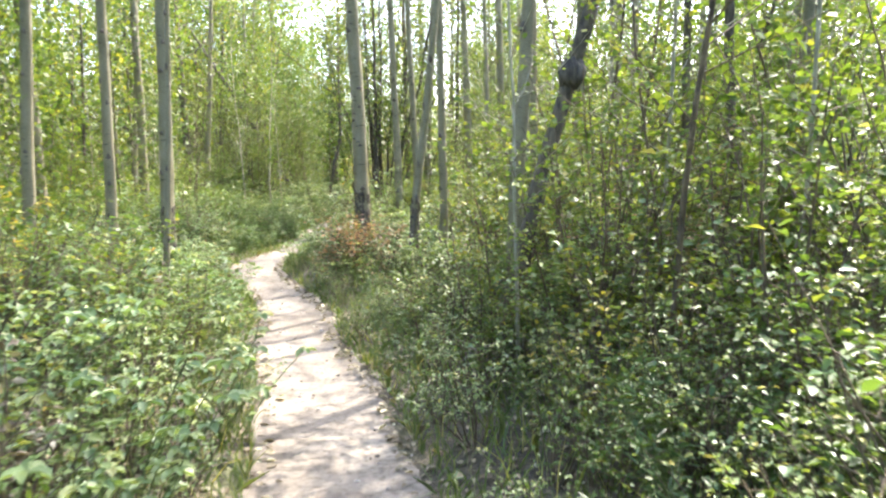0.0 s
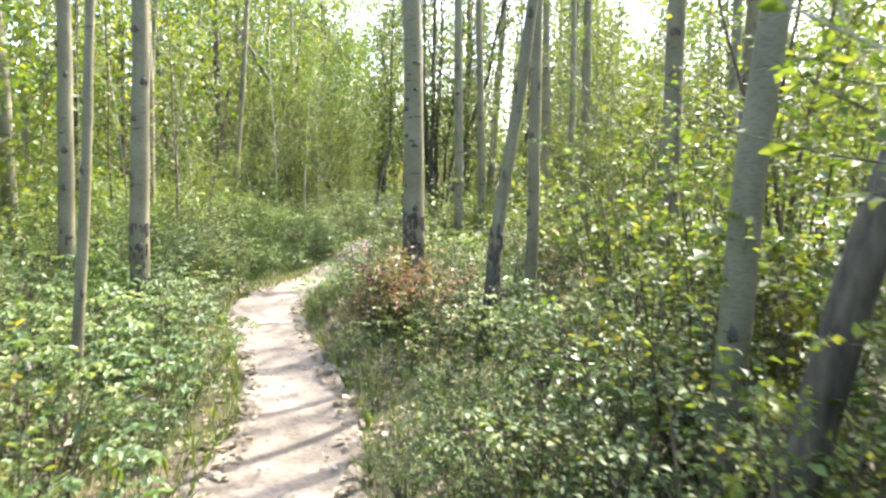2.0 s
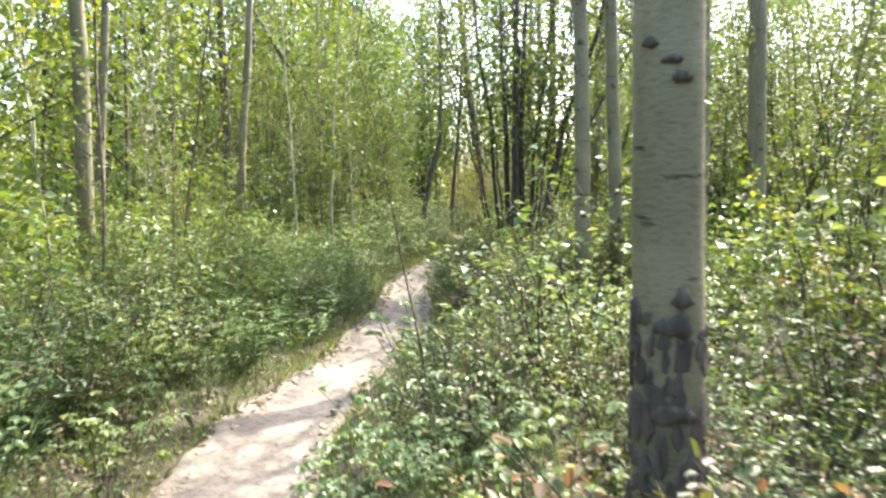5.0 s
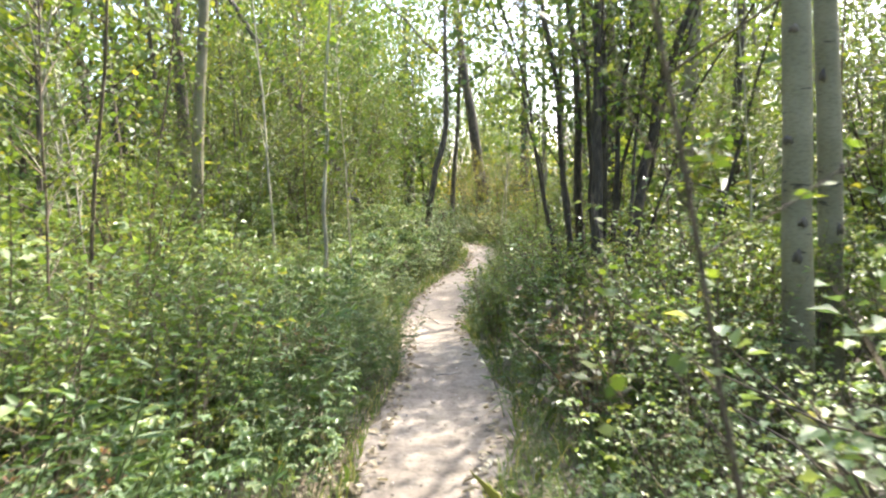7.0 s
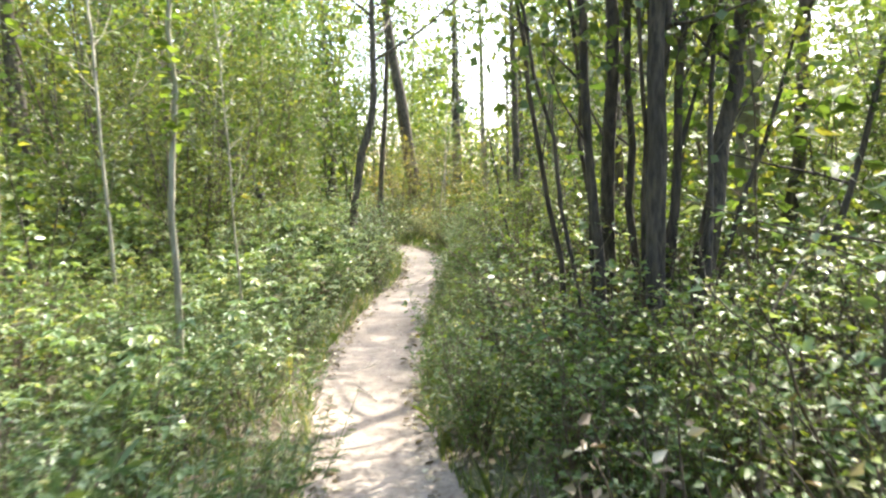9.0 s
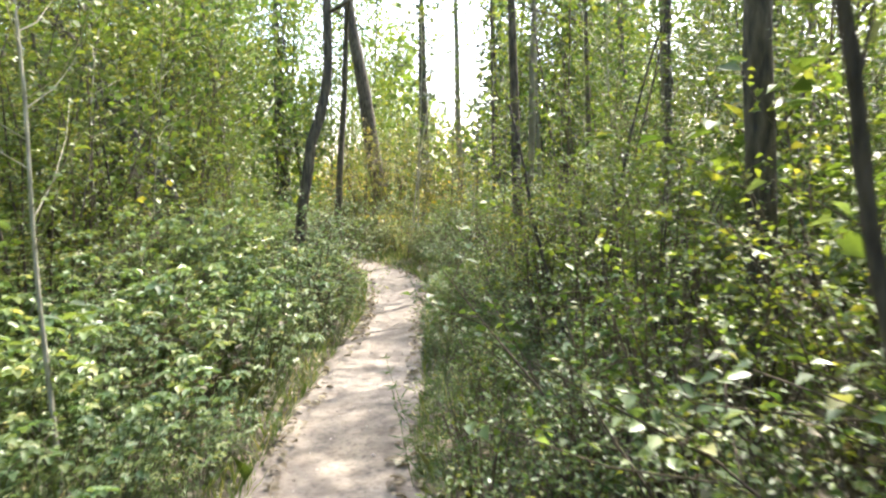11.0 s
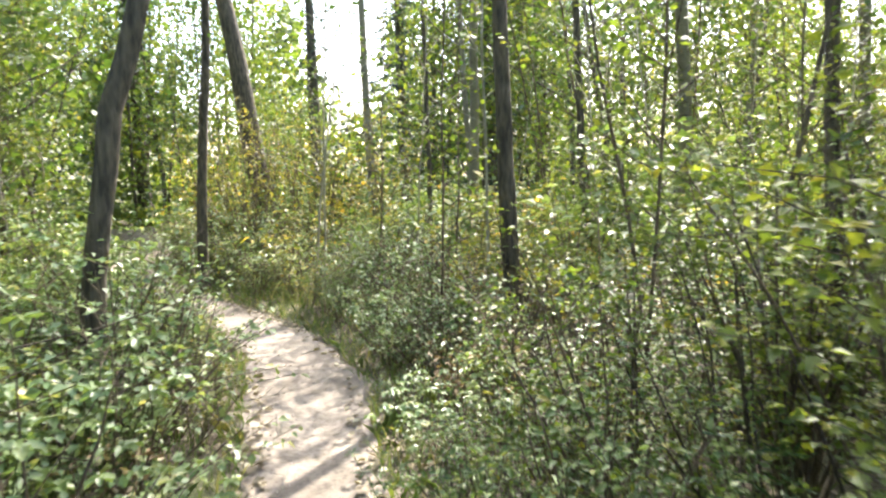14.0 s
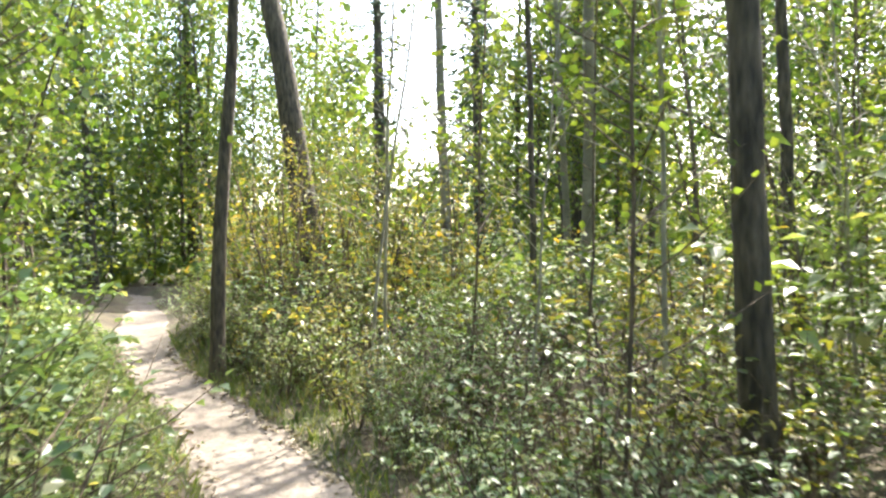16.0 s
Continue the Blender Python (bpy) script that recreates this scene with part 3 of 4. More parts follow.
def shrub(name, label, leaf, stem, height, radius, stems, twigs, per_twig, size, width=0.6, flat=False, up=0.75, lift=0.9, category="shrub", plain=False):
    """A shrub of unit place: spreading stems, twigs and leaves."""
    root = empty(name, 0, 0, label, category, z=0.0)
    wood, green = [], []
    for _ in range(stems):
        a = rng.random() * 2 * math.pi
        r = radius * (0.3 + 0.7 * rng.random())
        b = bend((0.06 * radius * math.cos(a), 0.06 * radius * math.sin(a), -0.03), (math.cos(a) * r / height, math.sin(a) * r / height, 1), height * (0.75 + 0.3 * rng.random()), lift * 0.1, 6, 0.09)
        wood += tube(b, np.linspace(0.004 + 0.004 * height, 0.002, 7), 4, cap=False)
        green.append(spray(b, per_twig, size, 0.35, width=width, flat=flat, up=up, plain=plain))
        for _ in range(twigs):
            p, t = along(b, np.array([0.2 + 0.75 * rng.random()]))
            c = bend(p[0], t[0] * 0.5 + rng.standard_normal(3) * [0.9, 0.9, 0.3], radius * (0.45 + 0.5 * rng.random()), 0.15, 2, 0.12)
            wood += tube(c, np.linspace(0.0028, 0.0012, 3), 3, cap=False)
            green.append(spray(c, per_twig, size, 0.2, width=width, flat=flat, up=up, plain=plain))
    fine("branchwork", wood, stem, root)
    fine("foliage", green, leaf, root)
    return root


def plume(name, label, leaf, height, radius, count, rings):
    """A feathery clump: upright stalks with whorls of fine drooping blades."""
    root = empty(name, 0, 0, label, "herb", z=0.0)
    wood, v_all, f_all, base = [], [], [], 0
    for _ in range(count):
        a, r = rng.random() * 2 * math.pi, radius * math.sqrt(rng.random())
        b = bend((r * math.cos(a), r * math.sin(a), -.02), (0.25 * math.cos(a), 0.25 * math.sin(a), 1), height * (0.6 + 0.45 * rng.random()), 0, 5, 0.06)
        wood += tube(b, np.linspace(.0035, .0015, 6), 3, cap=False)
        u = np.repeat(np.linspace(0.12, 0.98, rings), 7)
        p, t = along(b, u)
        d = unit(rng.standard_normal(p.shape) * [1, 1, .3] + [0, 0, .2])
        L = (0.085 * (1.1 - u) + 0.025) * (0.6 + 0.8 * rng.random(len(u)))
        v_all.append(leaves(p, d, L, 0.008, flat=True, up=.4))
    fine("stalk_tuft", wood, STEM_GREEN, root)
    fine("frond_mass", v_all, leaf, root)
    return root


def broad_herb(name, label, leaf, height, count, size):
    """Low broad-leaved herb: stalks that each carry a few large, level, lobed leaves."""
    root = empty(name, 0, 0, label, "herb", z=0.0)
    wood, green = [], []
    for _ in range(count):
        a = rng.random() * 2 * math.pi
        r = 0.34 * math.sqrt(rng.random())
        b = bend((r * 0.6 * math.cos(a), r * 0.6 * math.sin(a), -.02), (0.5 * math.cos(a), 0.5 * math.sin(a), 1.2), height * (0.5 + 0.6 * rng.random()), 0, 4, 0.08)
        wood += tube(b, np.linspace(.003, .0018, 5), 3, cap=False)
        n = 5
        q = 2 * math.pi * (np.arange(n) / n) + a
        d = np.stack([np.cos(q), np.sin(q), -.12 + .25 * rng.standard_normal(n) * .6], 1)
        L = size * (0.7 + .5 * rng.random(n))
        green.append(leaves(np.repeat(b[-1:], n, 0), d, L, L * .72, fold=.25, up=.88))
        p, t = along(b, .45 + .5 * rng.random(3))
        d = unit(rng.standard_normal((3, 3)) * [1, 1, .3])
        green.append(leaves(p, d, size * .8, size * .55, up=.85))
    fine("stalk_tuft", wood, STEM_GREEN, root)
    fine("foliage", green, leaf, root)
    return root


def sapling(name, label, height, leaf, stem, twigs, per_twig, size, r, low=0.25):
    """A thin young tree: one wavering stem, short twigs, loose leaves."""
    root = empty(name, 0, 0, label, "young tree", z=0.0)
    b = bend((0, 0, -.05), (0.06 * rng.standard_normal(), 0.06 * rng.standard_normal(), 1), height, 0.1, 14, 0.035)
    wood, green = [], []
    for q in range(twigs):
        p, t = along(b, np.array([low + (1 - low) * (q + rng.random()) / twigs]))
        a = rng.random() * 2 * math.pi
        c = bend(p[0], (math.cos(a), math.sin(a), 0.55), height * (0.1 + 0.12 * rng.random()), 0.35, 3, 0.12)
        wood += tube(c, np.linspace(.005, .0018, 4), 3, cap=False)
        green.append(spray(c, per_twig, size, 0.15, droop=.35, width=.8, up=.6, flat=True))
    part("stem", tube(b, np.linspace(r, .004, 15), 7, 0.04), stem, root)
    fine("branchwork", wood, stem, root)
    fine("foliage", green, leaf, root)
    return root


def young_tree(label, height, leaf, bark, limbs, per_tip, size, low):
    root = empty("woodland_tree", 0, 0, label, "tree", "trees of the wood", z=0.0)
    line = trunk_line([(0, 0, 0), (1.5, .06 * rng.standard_normal(), .06 * rng.standard_normal()), (3, .12 * rng.standard_normal(), .12 * rng.standard_normal())], height, 14)
    grow_tree(root, line, 0.0065 * height, bark, leaf, low, limbs, per_tip, size, spread=.42, reach=.2 * height, sides=8, limb_parts=False)
    return root


JOINED = {}


def join(models, x, y, s, tilt=4.0):
    """The same, melted into the joined undergrowth away from the trail."""
    m = models[int(rng.integers(len(models)))]
    e = Euler([radians(tilt * rng.standard_normal()), radians(tilt * rng.standard_normal()), rng.random() * 6.3])
    t = np.array(Matrix.LocRotScale((x, y, gz(x, y)), e, (s, s, s)))
    for ob in m.children:
        me = ob.data
        if ob.name.startswith(("branchwork", "stalk")):
            continue
        if me.name not in MESH_CACHE:
            v = np.empty(len(me.vertices) * 3, np.float32)
            me.vertices.foreach_get("co", v)
            lo = np.empty(len(me.loops), np.int32)
            me.loops.foreach_get("vertex_index", lo)
            sides = me.polygons[0].loop_total
            MESH_CACHE[me.name] = (v.reshape(-1, 3), lo[: len(lo) // sides * sides].reshape(-1, sides))
        v, f = MESH_CACHE[me.name]
        JOINED.setdefault(me.materials[0].name, []).append((v @ t[:3, :3].T + t[:3, 3], f))


MESH_CACHE = {}


def put(models, x, y, s, turn=None, tilt=4.0, tall=1.0):
    """A copy of one of the models, scaled and turned, on the forest floor."""
    m = models[int(rng.integers(len(models)))]
    a = rng.random() * 360 if turn is None else turn
    e = Euler([radians(tilt * rng.standard_normal()), radians(tilt * rng.standard_normal()), radians(a)])
    return copy_thing(m, Matrix.LocRotScale((x, y, gz(x, y)), e, (s, s, s * tall)))


SHRUBS = [shrub("green_shrub", "leafy green shrub with small oval leaves", LEAF_GREEN, STEM_BROWN, 1.0, .5, 10, 5, 10, .042, plain=q % 2 > 0) for q in range(4)]
SNOWBERRY = [shrub("snowberry_shrub", "fine-twigged shrub with many small glossy leaves", LEAF_COOL, STEM_BROWN, .8, .5, 10, 5, 8, .037, .7, plain=True) for _ in range(3)]
TALL = [shrub("tall_shrub", "tall leafy willow shrub with thin stems", LEAF_WILLOW, BARK_WILLOW, 2.5, .8, 8, 9, 21, .047, .5, True, .6) for _ in range(4)]
YELLOW = [shrub("yellowing_shrub", "shrub with leaves turning yellow", LEAF_YELLOW, STEM_BROWN, .9, .42, 7, 3, 8, .05) for _ in range(2)]
RED = [shrub("reddening_shrub", "low shrub with leaves turning red and orange", LEAF_RED, STEM_BROWN, .55, .36, 8, 4, 9, .032) for _ in range(2)]
DRY = [shrub("dry_brown_herb", "withered brown herb with curled leaves", LEAF_DEAD, STEM_BROWN, .6, .32, 8, 2, 6, .045, .5, plain=True, up=.3) for _ in range(2)]
RED_TALL = [shrub("reddening_tall_shrub", "tall thin shrub with some orange-red leaves", LEAF_RED, STEM_BROWN, 1.5, .4, 6, 5, 9, .04) for _ in range(2)]
HERB = [broad_herb("broad_leaved_herb", "low herb with broad pale-lit green leaves", LEAF_COOL, .55, 36, .05) for _ in range(4)]
PLUME = [plume("horsetail_clump", "feathery dark-green clump of horsetail", LEAF_DARK, .62, .32, 16, 8) for _ in range(3)]
SAPLING = [sapling("aspen_sapling", "thin aspen sapling with loose bright leaves", 3.4 + .5 * q, LEAF_ASPEN, (STEM_BROWN, STEM_PALE)[q % 2], 26, 12, .05, .01 + .0015 * q) for q in range(5)]
WOOD_TREES = [young_tree("leafy young tree in the wood behind the undergrowth", 4.8 + .7 * q, (LEAF_ASPEN, LEAF_GREEN, LEAF_ASPEN)[q % 3], (BARK_GREY, BARK_GREY, BARK_ASPEN)[q % 3], 18, 13, .098, .7 + .1 * q) for q in range(5)]
FAR_SHRUB = [shrub("green_shrub", "leafy green shrub with small oval leaves", LEAF_GREEN, STEM_BROWN, 1.0, .52, 7, 3, 6, .085, plain=True) for _ in range(3)]
FAR_SNOWBERRY = [shrub("snowberry_shrub", "fine-twigged shrub with many small glossy leaves", LEAF_COOL, STEM_BROWN, .8, .52, 7, 4, 5, .062, .7, plain=True) for _ in range(2)]
THICKET = [shrub("leafy_thicket", "tall leafy thicket of young aspen shoots", LEAF_ASPEN, STEM_BROWN, 1.9, .55, 9, 7, 15, .043, .72, plain=True, up=.6) for _ in range(3)]
ARCHING = [shrub("arching_willow", "large arching willow bush with dark stems", LEAF_WILLOW, BARK_WILLOW, 4.6, 2.0, 11, 13, 40, .064, .45, True, .55) for _ in range(2)]
TALL_TREES = [young_tree("tall leafy tree back in the wood", 9.5 + 1.2 * q, (LEAF_ASPEN, LEAF_GREEN)[q % 2], BARK_GREY, 20, 18, .13, 1.8) for q in range(3)]
GOLD = [shrub("yellowing_thicket", "tall upright thicket of thin stems with yellowing leaves", LEAF_YELLOW, STEM_BROWN, 2.5, .5, 11, 6, 14, .046, .5, True, .5) for _ in range(2)]
MODELS = GOLD + DRY + RED_TALL + SHRUBS + FAR_SHRUB + FAR_SNOWBERRY + THICKET + ARCHING + TALL_TREES + SNOWBERRY + TALL + YELLOW + RED + HERB + PLUME + SAPLING + WOOD_TREES

# stretches of the trail: (y from, y to, side, [(offset from, offset to, spacing, kind weights, height from, height to)])
KINDS = {"g": (SHRUBS, 1.0), "s": (SNOWBERRY, .8), "t": (TALL, 2.5), "y": (YELLOW, .9), "r": (RED, .55), "h": (HERB, .55), "p": (PLUME, .62), "d": (DRY, .6)}
ZONES = [
    (2.5, 8.6, -1, [(.1, .9, .36, "ggshhsyd", .5, .85), (.9, 2.3, .48, "ggsygr", .8, 1.15), (2.3, 6, .75, "ggyg", 1.0, 1.5)]),
    (8.6, 12.2, -1, [(.12, 1.3, .34, "hhshs", .4, .65), (1.3, 2.6, .5, "hsgy", .55, .85), (2.6, 6, .8, "ggy", .9, 1.4)]),
    (12.2, 17.3, -1, [(.12, .5, .36, "hsgrd", .4, .6), (.5, 1.4, .4, "gpgsp", .7, 1.05), (1.4, 3, .55, "ggsg", .9, 1.3), (3, 7, .85, "ggtg", 1.2, 1.9)]),
    (17.3, 22.5, -1, [(.05, .9, .32, "phhsg", .4, .7), (.9, 2.2, .45, "ghsh", .5, .9), (2.2, 6, .75, "ggsg", .9, 1.4)]),
    (22.5, 28, -1, [(.08, .9, .34, "shhsyd", .4, .75), (.9, 2.2, .45, "gshs", .7, 1.1), (2.2, 6, .7, "tggt", 1.3, 2.4)]),
    (28, 36, -1, [(.22, .8, .36, "shh", .3, .5), (.8, 3, .5, "ghsh", .6, 1.05), (3, 7, .9, "gt", 1.3, 2.2)]),
    (2.5, 8.8, 1, [(.1, .8, .34, "ggsgp", .45, .75), (.8, 1.9, .44, "gsgg", .75, 1.2), (1.9, 5.5, .7, "ggtsg", 1.2, 1.9)]),
    (8.8, 13.2, 1, [(.08, .5, .32, "psghd", .35, .55), (.5, 2, .42, "sphgs", .4, .62), (2, 6, .72, "ggsrg", .7, 1.5)]),
    (13.2, 16.6, 1, [(.12, .6, .34, "hspd", .3, .5), (.6, 2.2, .42, "shsgd", .45, .75), (2.2, 6, .7, "ggs", .8, 1.4)]),
    (16.6, 20.5, 1, [(.05, .8, .34, "gpggd", .65, .95), (.8, 2.4, .44, "gsgg", .95, 1.25), (2.4, 6, .75, "ggs", .9, 1.4)]),
    (20.5, 25.6, 1, [(.08, .6, .34, "ggps", .5, .8), (.6, 1.6, .5, "ggt", .9, 1.6), (1.6, 5, .75, "ttg", 1.5, 2.5)]),
    (25.6, 30.5, 1, [(.1, .7, .34, "sgdhds", .35, .65), (.7, 2.2, .44, "sgsyd", .55, .9), (2.2, 6, .75, "gst", .9, 1.9)]),
    (30.5, 37, 1, [(.12, .8, .38, "gsy", .5, .9), (.8, 5, .65, "gsyg", .8, 1.3)]),
]
for y0, y1, side_sign, bands in ZONES:
    for o0, o1, gap, kinds, h0, h1 in bands:
        for yy in np.arange(y0, y1, gap):
            for oo in np.arange(o0, o1, gap):
                y, o = yy + gap * rng.random(), oo + gap * rng.random()
                models, tall = KINDS[kinds[int(rng.integers(len(kinds)))]]
                h = h0 + (h1 - h0) * rng.random()
                if o < .3:
                    h *= .75
                x = float(trail_x(y) + side_sign * (trail_half(y) + (.05 if h < .45 else .14) + o))
                if models is RED and h > .7:
                    models, tall = RED_TALL, 1.5
                elif models is RED and rng.random() < .5:
                    models, tall = SNOWBERRY, .8
                if o < 1.8 or o < 2.6 and rng.random() < .35:
                    if models is SHRUBS and h > 1.15:
                        models, tall = THICKET, 1.9
                    put(models, x, y, h / tall)
                else:
                    join(FAR_SHRUB if models is SHRUBS else FAR_SNOWBERRY if models is SNOWBERRY else models, x, y, h / tall)

# the red-leaved shrubs round the foot of the aspen, and a few bright ones
for x, y, s in ((-.38, 11.5, 1.25), (.18, 11.55, 1.4), (-.25, 11.3, 1.0), (.3, 11.4, 1.2), (-.02, 11.6, 1.45), (.1, 11.3, 1.05), (-.5, 12.6, .7), (.35, 12.4, .8), (1.2, 10.7, .7), (-1.4, 6.2, 1.0)):
    put(RED, x, y, s)
for x, y, s in ((2.0, 13.4, .95), (2.4, 13.9, 1.1), (1.7, 14.1, .9), (2.8, 13.2, 1.1), (2.3, 14.8, 1.0)):
    put(TALL, x, y, s)
for x, y, s in ((2.3, 7.3, 1.0), (2.9, 7.0, 1.1), (2.4, 6.2, .7)):
    put(RED_TALL, x, y, s)
for x, y, s in ((-.25, 14.4, 1.6), (-.05, 14.8, 1.3), (-.5, 13.6, .9), (-3.0, 25.6, 1.2), (-2.75, 25.0, .9), (-2.8, 26.2, 1.1), (-2.85, 26.9, 1.3), (-3.2, 27.4, 1.35), (-2.95, 27.9, 1.3), (-3.3, 28.4, 1.35), (-3.6, 27.0, 1.4), (-2.9, 28.7, 1.0), (-1.2, 27.9, 1.0), (-1.0, 28.6, 1.1), (-1.4, 28.5, .9), (.3, 26.6, 1.2)):
    put(SNOWBERRY, x, y, s)
for _ in range(18):
    put(PLUME, -2.55 - 1.0 * rng.random(), 14.8 + 3.4 * rng.random(), .8 + .4 * rng.random())
# extra dark-leaved clumps on the right verge, their colour deepening the shadow there
for _ in range(10):
    y = 16.8 + 3.4 * rng.random()
    put(PLUME, float(trail_x(y)) + .65 + 1.3 * rng.random(), y, .8 + .4 * rng.random())
for x, y, s in ((-1.0, 5.6, .8), (1.7, 5.9, .8), (-3.2, 13.0, .8), (2.2, 6.6, 1.1), (-3.0, 12.4, .6)):
    put(YELLOW, x, y, s)


def clearing(x, y):
    """Gaps in the wood: open sky ahead, another to the side, and the view to the old leaning trunk."""
    ahead = y > 31 and abs(x + .1) < 1.5
    aside = y > 22 and abs(x - 5.8 - .5 * (y - 30)) < 1.2
    trunk_view = 17 < y < 26 and abs(x + 1.7 + .515 * (y - 15)) < .75
    return ahead or aside or trunk_view


# saplings standing in the undergrowth
for y0, y1, x0, x1, count in ((8, 16, -8, -3.2, 22), (15, 24, -8, -3.4, 26), (6, 13, 1.9, 6, 14), (12, 17.5, .8, 5, 13), (19, 27, -.2, 4.5, 26), (26.5, 33, -1.2, 3.5, 30), (24, 36, -8, -4.2, 24), (31, 40, -2.5, 4, 22)):
    for _ in range(count):
        x, y = x0 + (x1 - x0) * rng.random(), y0 + (y1 - y0) * rng.random()
        if abs(x - float(trail_x(y))) > 1.0 and not clearing(x, y):
            put(SAPLING, x, y, .75 + .5 * rng.random(), tilt=3)
for x, y, s in ((-1.26, 30.5, 1.0), (-1.68, 31.7, 1.1), (-.28, 31.0, .9), (.15, 26.1, .8), (1.45, 6.95, .8), (1.7, 9.4, .8), (-.94, 14.0, .45)):
    put(SAPLING, x, y, s, tilt=2)
st = empty("pale_sapling", -3.3, 19.91, "slim pale sapling with a crooked stem and few leaves", "young tree")
b = np.array([(.05, 0, -.1), (.07, 0, .5), (.075, 0, .75), (.06, 0, 1.1), (.09, 0, 1.5), (.12, .01, 1.78), (.1, 0, 2.1), (.12, .02, 2.4), (.2, 0, 3.2), (.22, .05, 4.2)])
part("stem", tube(b, np.linspace(.024, .01, 10), 8, .05), STEM_PALE, st)
part("foliage", [spray(b, 120, .07, .45, droop=.3, width=.8)], LEAF_ASPEN, st, smooth=False)

# ---------------------------------------------------------------- the wood behind
for _ in range(155):
    y = 6 + 46 * rng.random()
    s = 1 if rng.random() < .5 else -1
    o = 3.6 + 22 * rng.random() ** 1.3
    if s > 0 and y < 30:
        o += 1.2 if y < 18 else 5.0
    x = float(trail_x(y)) + s * o
    if not clearing(x, y):
        put(WOOD_TREES, x, y, .75 + .5 * rng.random(), tilt=2.5)
for x0, x1, y0, y1, count in ((-17, -6.5, 8, 42, 24), (8, 19, 8, 42, 16), (-14, 9, 40, 54, 26), (4, 10, 31, 44, 9), (-8, -5.5, 33, 40, 4)):
    for _ in range(count):
        x, y = x0 + (x1 - x0) * rng.random(), y0 + (y1 - y0) * rng.random()
        if abs(x - float(trail_x(y))) > 1.5 and not clearing(x, y):
            put(TALL_TREES, x, y, .8 + .35 * rng.random(), tilt=2)
# several at the right (y 19 to 27) are added, mostly unseen, to cast shade
for x, y, sc in ((-4.8, 26.2, .85), (-5.6, 28.6, 1.0), (-4.6, 24.2, .62), (-5.8, 24.8, .95), (-4.9, 21.4, .5), (-7.2, 27, 1.1), (1.6, 24.0, .75), (2.6, 22.3, .8), (2.0, 25.4, .8), (3.0, 26.4, .9), (3.8, 24.5, .9), (2.3, 20.5, .8), (3.2, 19.4, .9), (3.2, 21.0, 1.05), (-5.0, 29.6, .95), (-5.9, 33.2, 1.0), (-6.9, 34.8, 1.15), (-4.5, 29.2, .6), (1.5, 21.9, .6), (3.4, 29.2, .7), (3.8, 31, .8), (2.6, 33.4, .7), (-6.2, 31, 1.0), (-5.4, 31.6, .6)):
    put(ARCHING, x, y, sc)
for x, y, sc in ((-8.6, 33.5, 1.0), (-10.2, 36.5, 1.05), (-9.4, 30.5, .95), (-10.0, 52.5, 1.1), (-8.9, 54.5, 1.15), (-11.2, 55.5, 1.15), (-9.6, 57.5, 1.2), (-8.2, 50.5, .9), (-12.2, 51.5, 1.05)):
    put(TALL_TREES, x, y, sc, tilt=2)
for x, y, sc in ((1.75, 6.5, .75), (2.4, 5.8, .9), (1.9, 7.1, 1.0), (2.6, 7.0, 1.1), (1.3, 7.2, .65), (2.3, 8.2, 1.2), (3.4, 7.8, 1.4), (3.6, 9.4, 1.4), (1.5, 8.7, .7), (1.7, 9.2, 1), (2.3, 9.6, 1.15), (1.45, 9.9, .85), (2.9, 9, 1.2), (1.9, 10.6, .9), (2.6, 11.0, 1.1),
                 (3.3, 10.4, 1.2), (3.4, 12.4, 1.2), (1.6, 12.6, .9), (2.4, 13.2, 1.1), (3.2, 6.2, 1.2), (3.6, 8.0, 1.3), (.9, 13.4, .7), (1.4, 14.6, .9), (-3.9, 9.2, .7), (-4.6, 10.6, .8), (-4.2, 7.6, .75), (-4.6, 13.6, 1), (-5.2, 15.4, 1.1), (-4.3, 16.6, 1), (-4.4, 18.6, .9),
                 (-5.2, 19.8, 1.1), (-4.6, 23, .8), (-.2, 25.6, .8), (.4, 24.8, 1), (-.6, 24.6, .8), (1.0, 27.2, .9), (.9, 25.8, 1), (.6, 29.8, .9), (1.5, 29, 1), (-3.6, 28.6, .6), (-4.4, 28.2, .8)):
    put(THICKET, x, y, sc * (.9 + .2 * rng.random()))
for x, y, sc in ((-2.0, 33.6, 1.5), (-1.5, 34.4, 1.7), (-2.6, 35.2, 1.9), (-3.2, 36.4, 2.0), (-.9, 35.2, 1.6), (2.0, 8.7, 1.3), (1.55, 8.9, 1.0)):
    put(YELLOW, x, y, sc)
for x, y, sc in ((-2.55, 34.3, 1.0), (-2.1, 34.9, 1.05), (-1.6, 34.5, 1.1), (-2.7, 35.4, 1.1), (-1.2, 35.3, 1.1), (-2.0, 35.9, 1.15), (-.7, 34.4, .9), (-3.2, 36.1, 1.0)):
    put(GOLD, x, y, sc)
for x, y, sc in ((-3.6, 40.8, .5), (-2.6, 42, .8), (-4.6, 43.8, .8), (-7.6, 48.5, 1), (-5.6, 47.5, .9), (-4.2, 46, .9), (-9.3, 43.5, .9), (-8.2, 40.5, .8), (-7.2, 38.5, .7), (-1.4, 40.5, .55),
                 (-4.7, 30.8, .85), (-5.5, 32.4, .95), (-4.9, 28.6, .8), (-6.1, 30.2, 1), (-6.4, 35.2, .9), (-5.6, 26.6, .9), (-5.4, 34.0, .7)):
    put([WOOD_TREES[1], WOOD_TREES[4]], x, y, sc, tilt=2.5)
for _ in range(12):
    x, y = -14 + 28 * rng.random(), 38 + 14 * rng.random()
    if not clearing(x, y):
        put(WOOD_TREES, x, y, .8 + .4 * rng.random(), tilt=2.5)
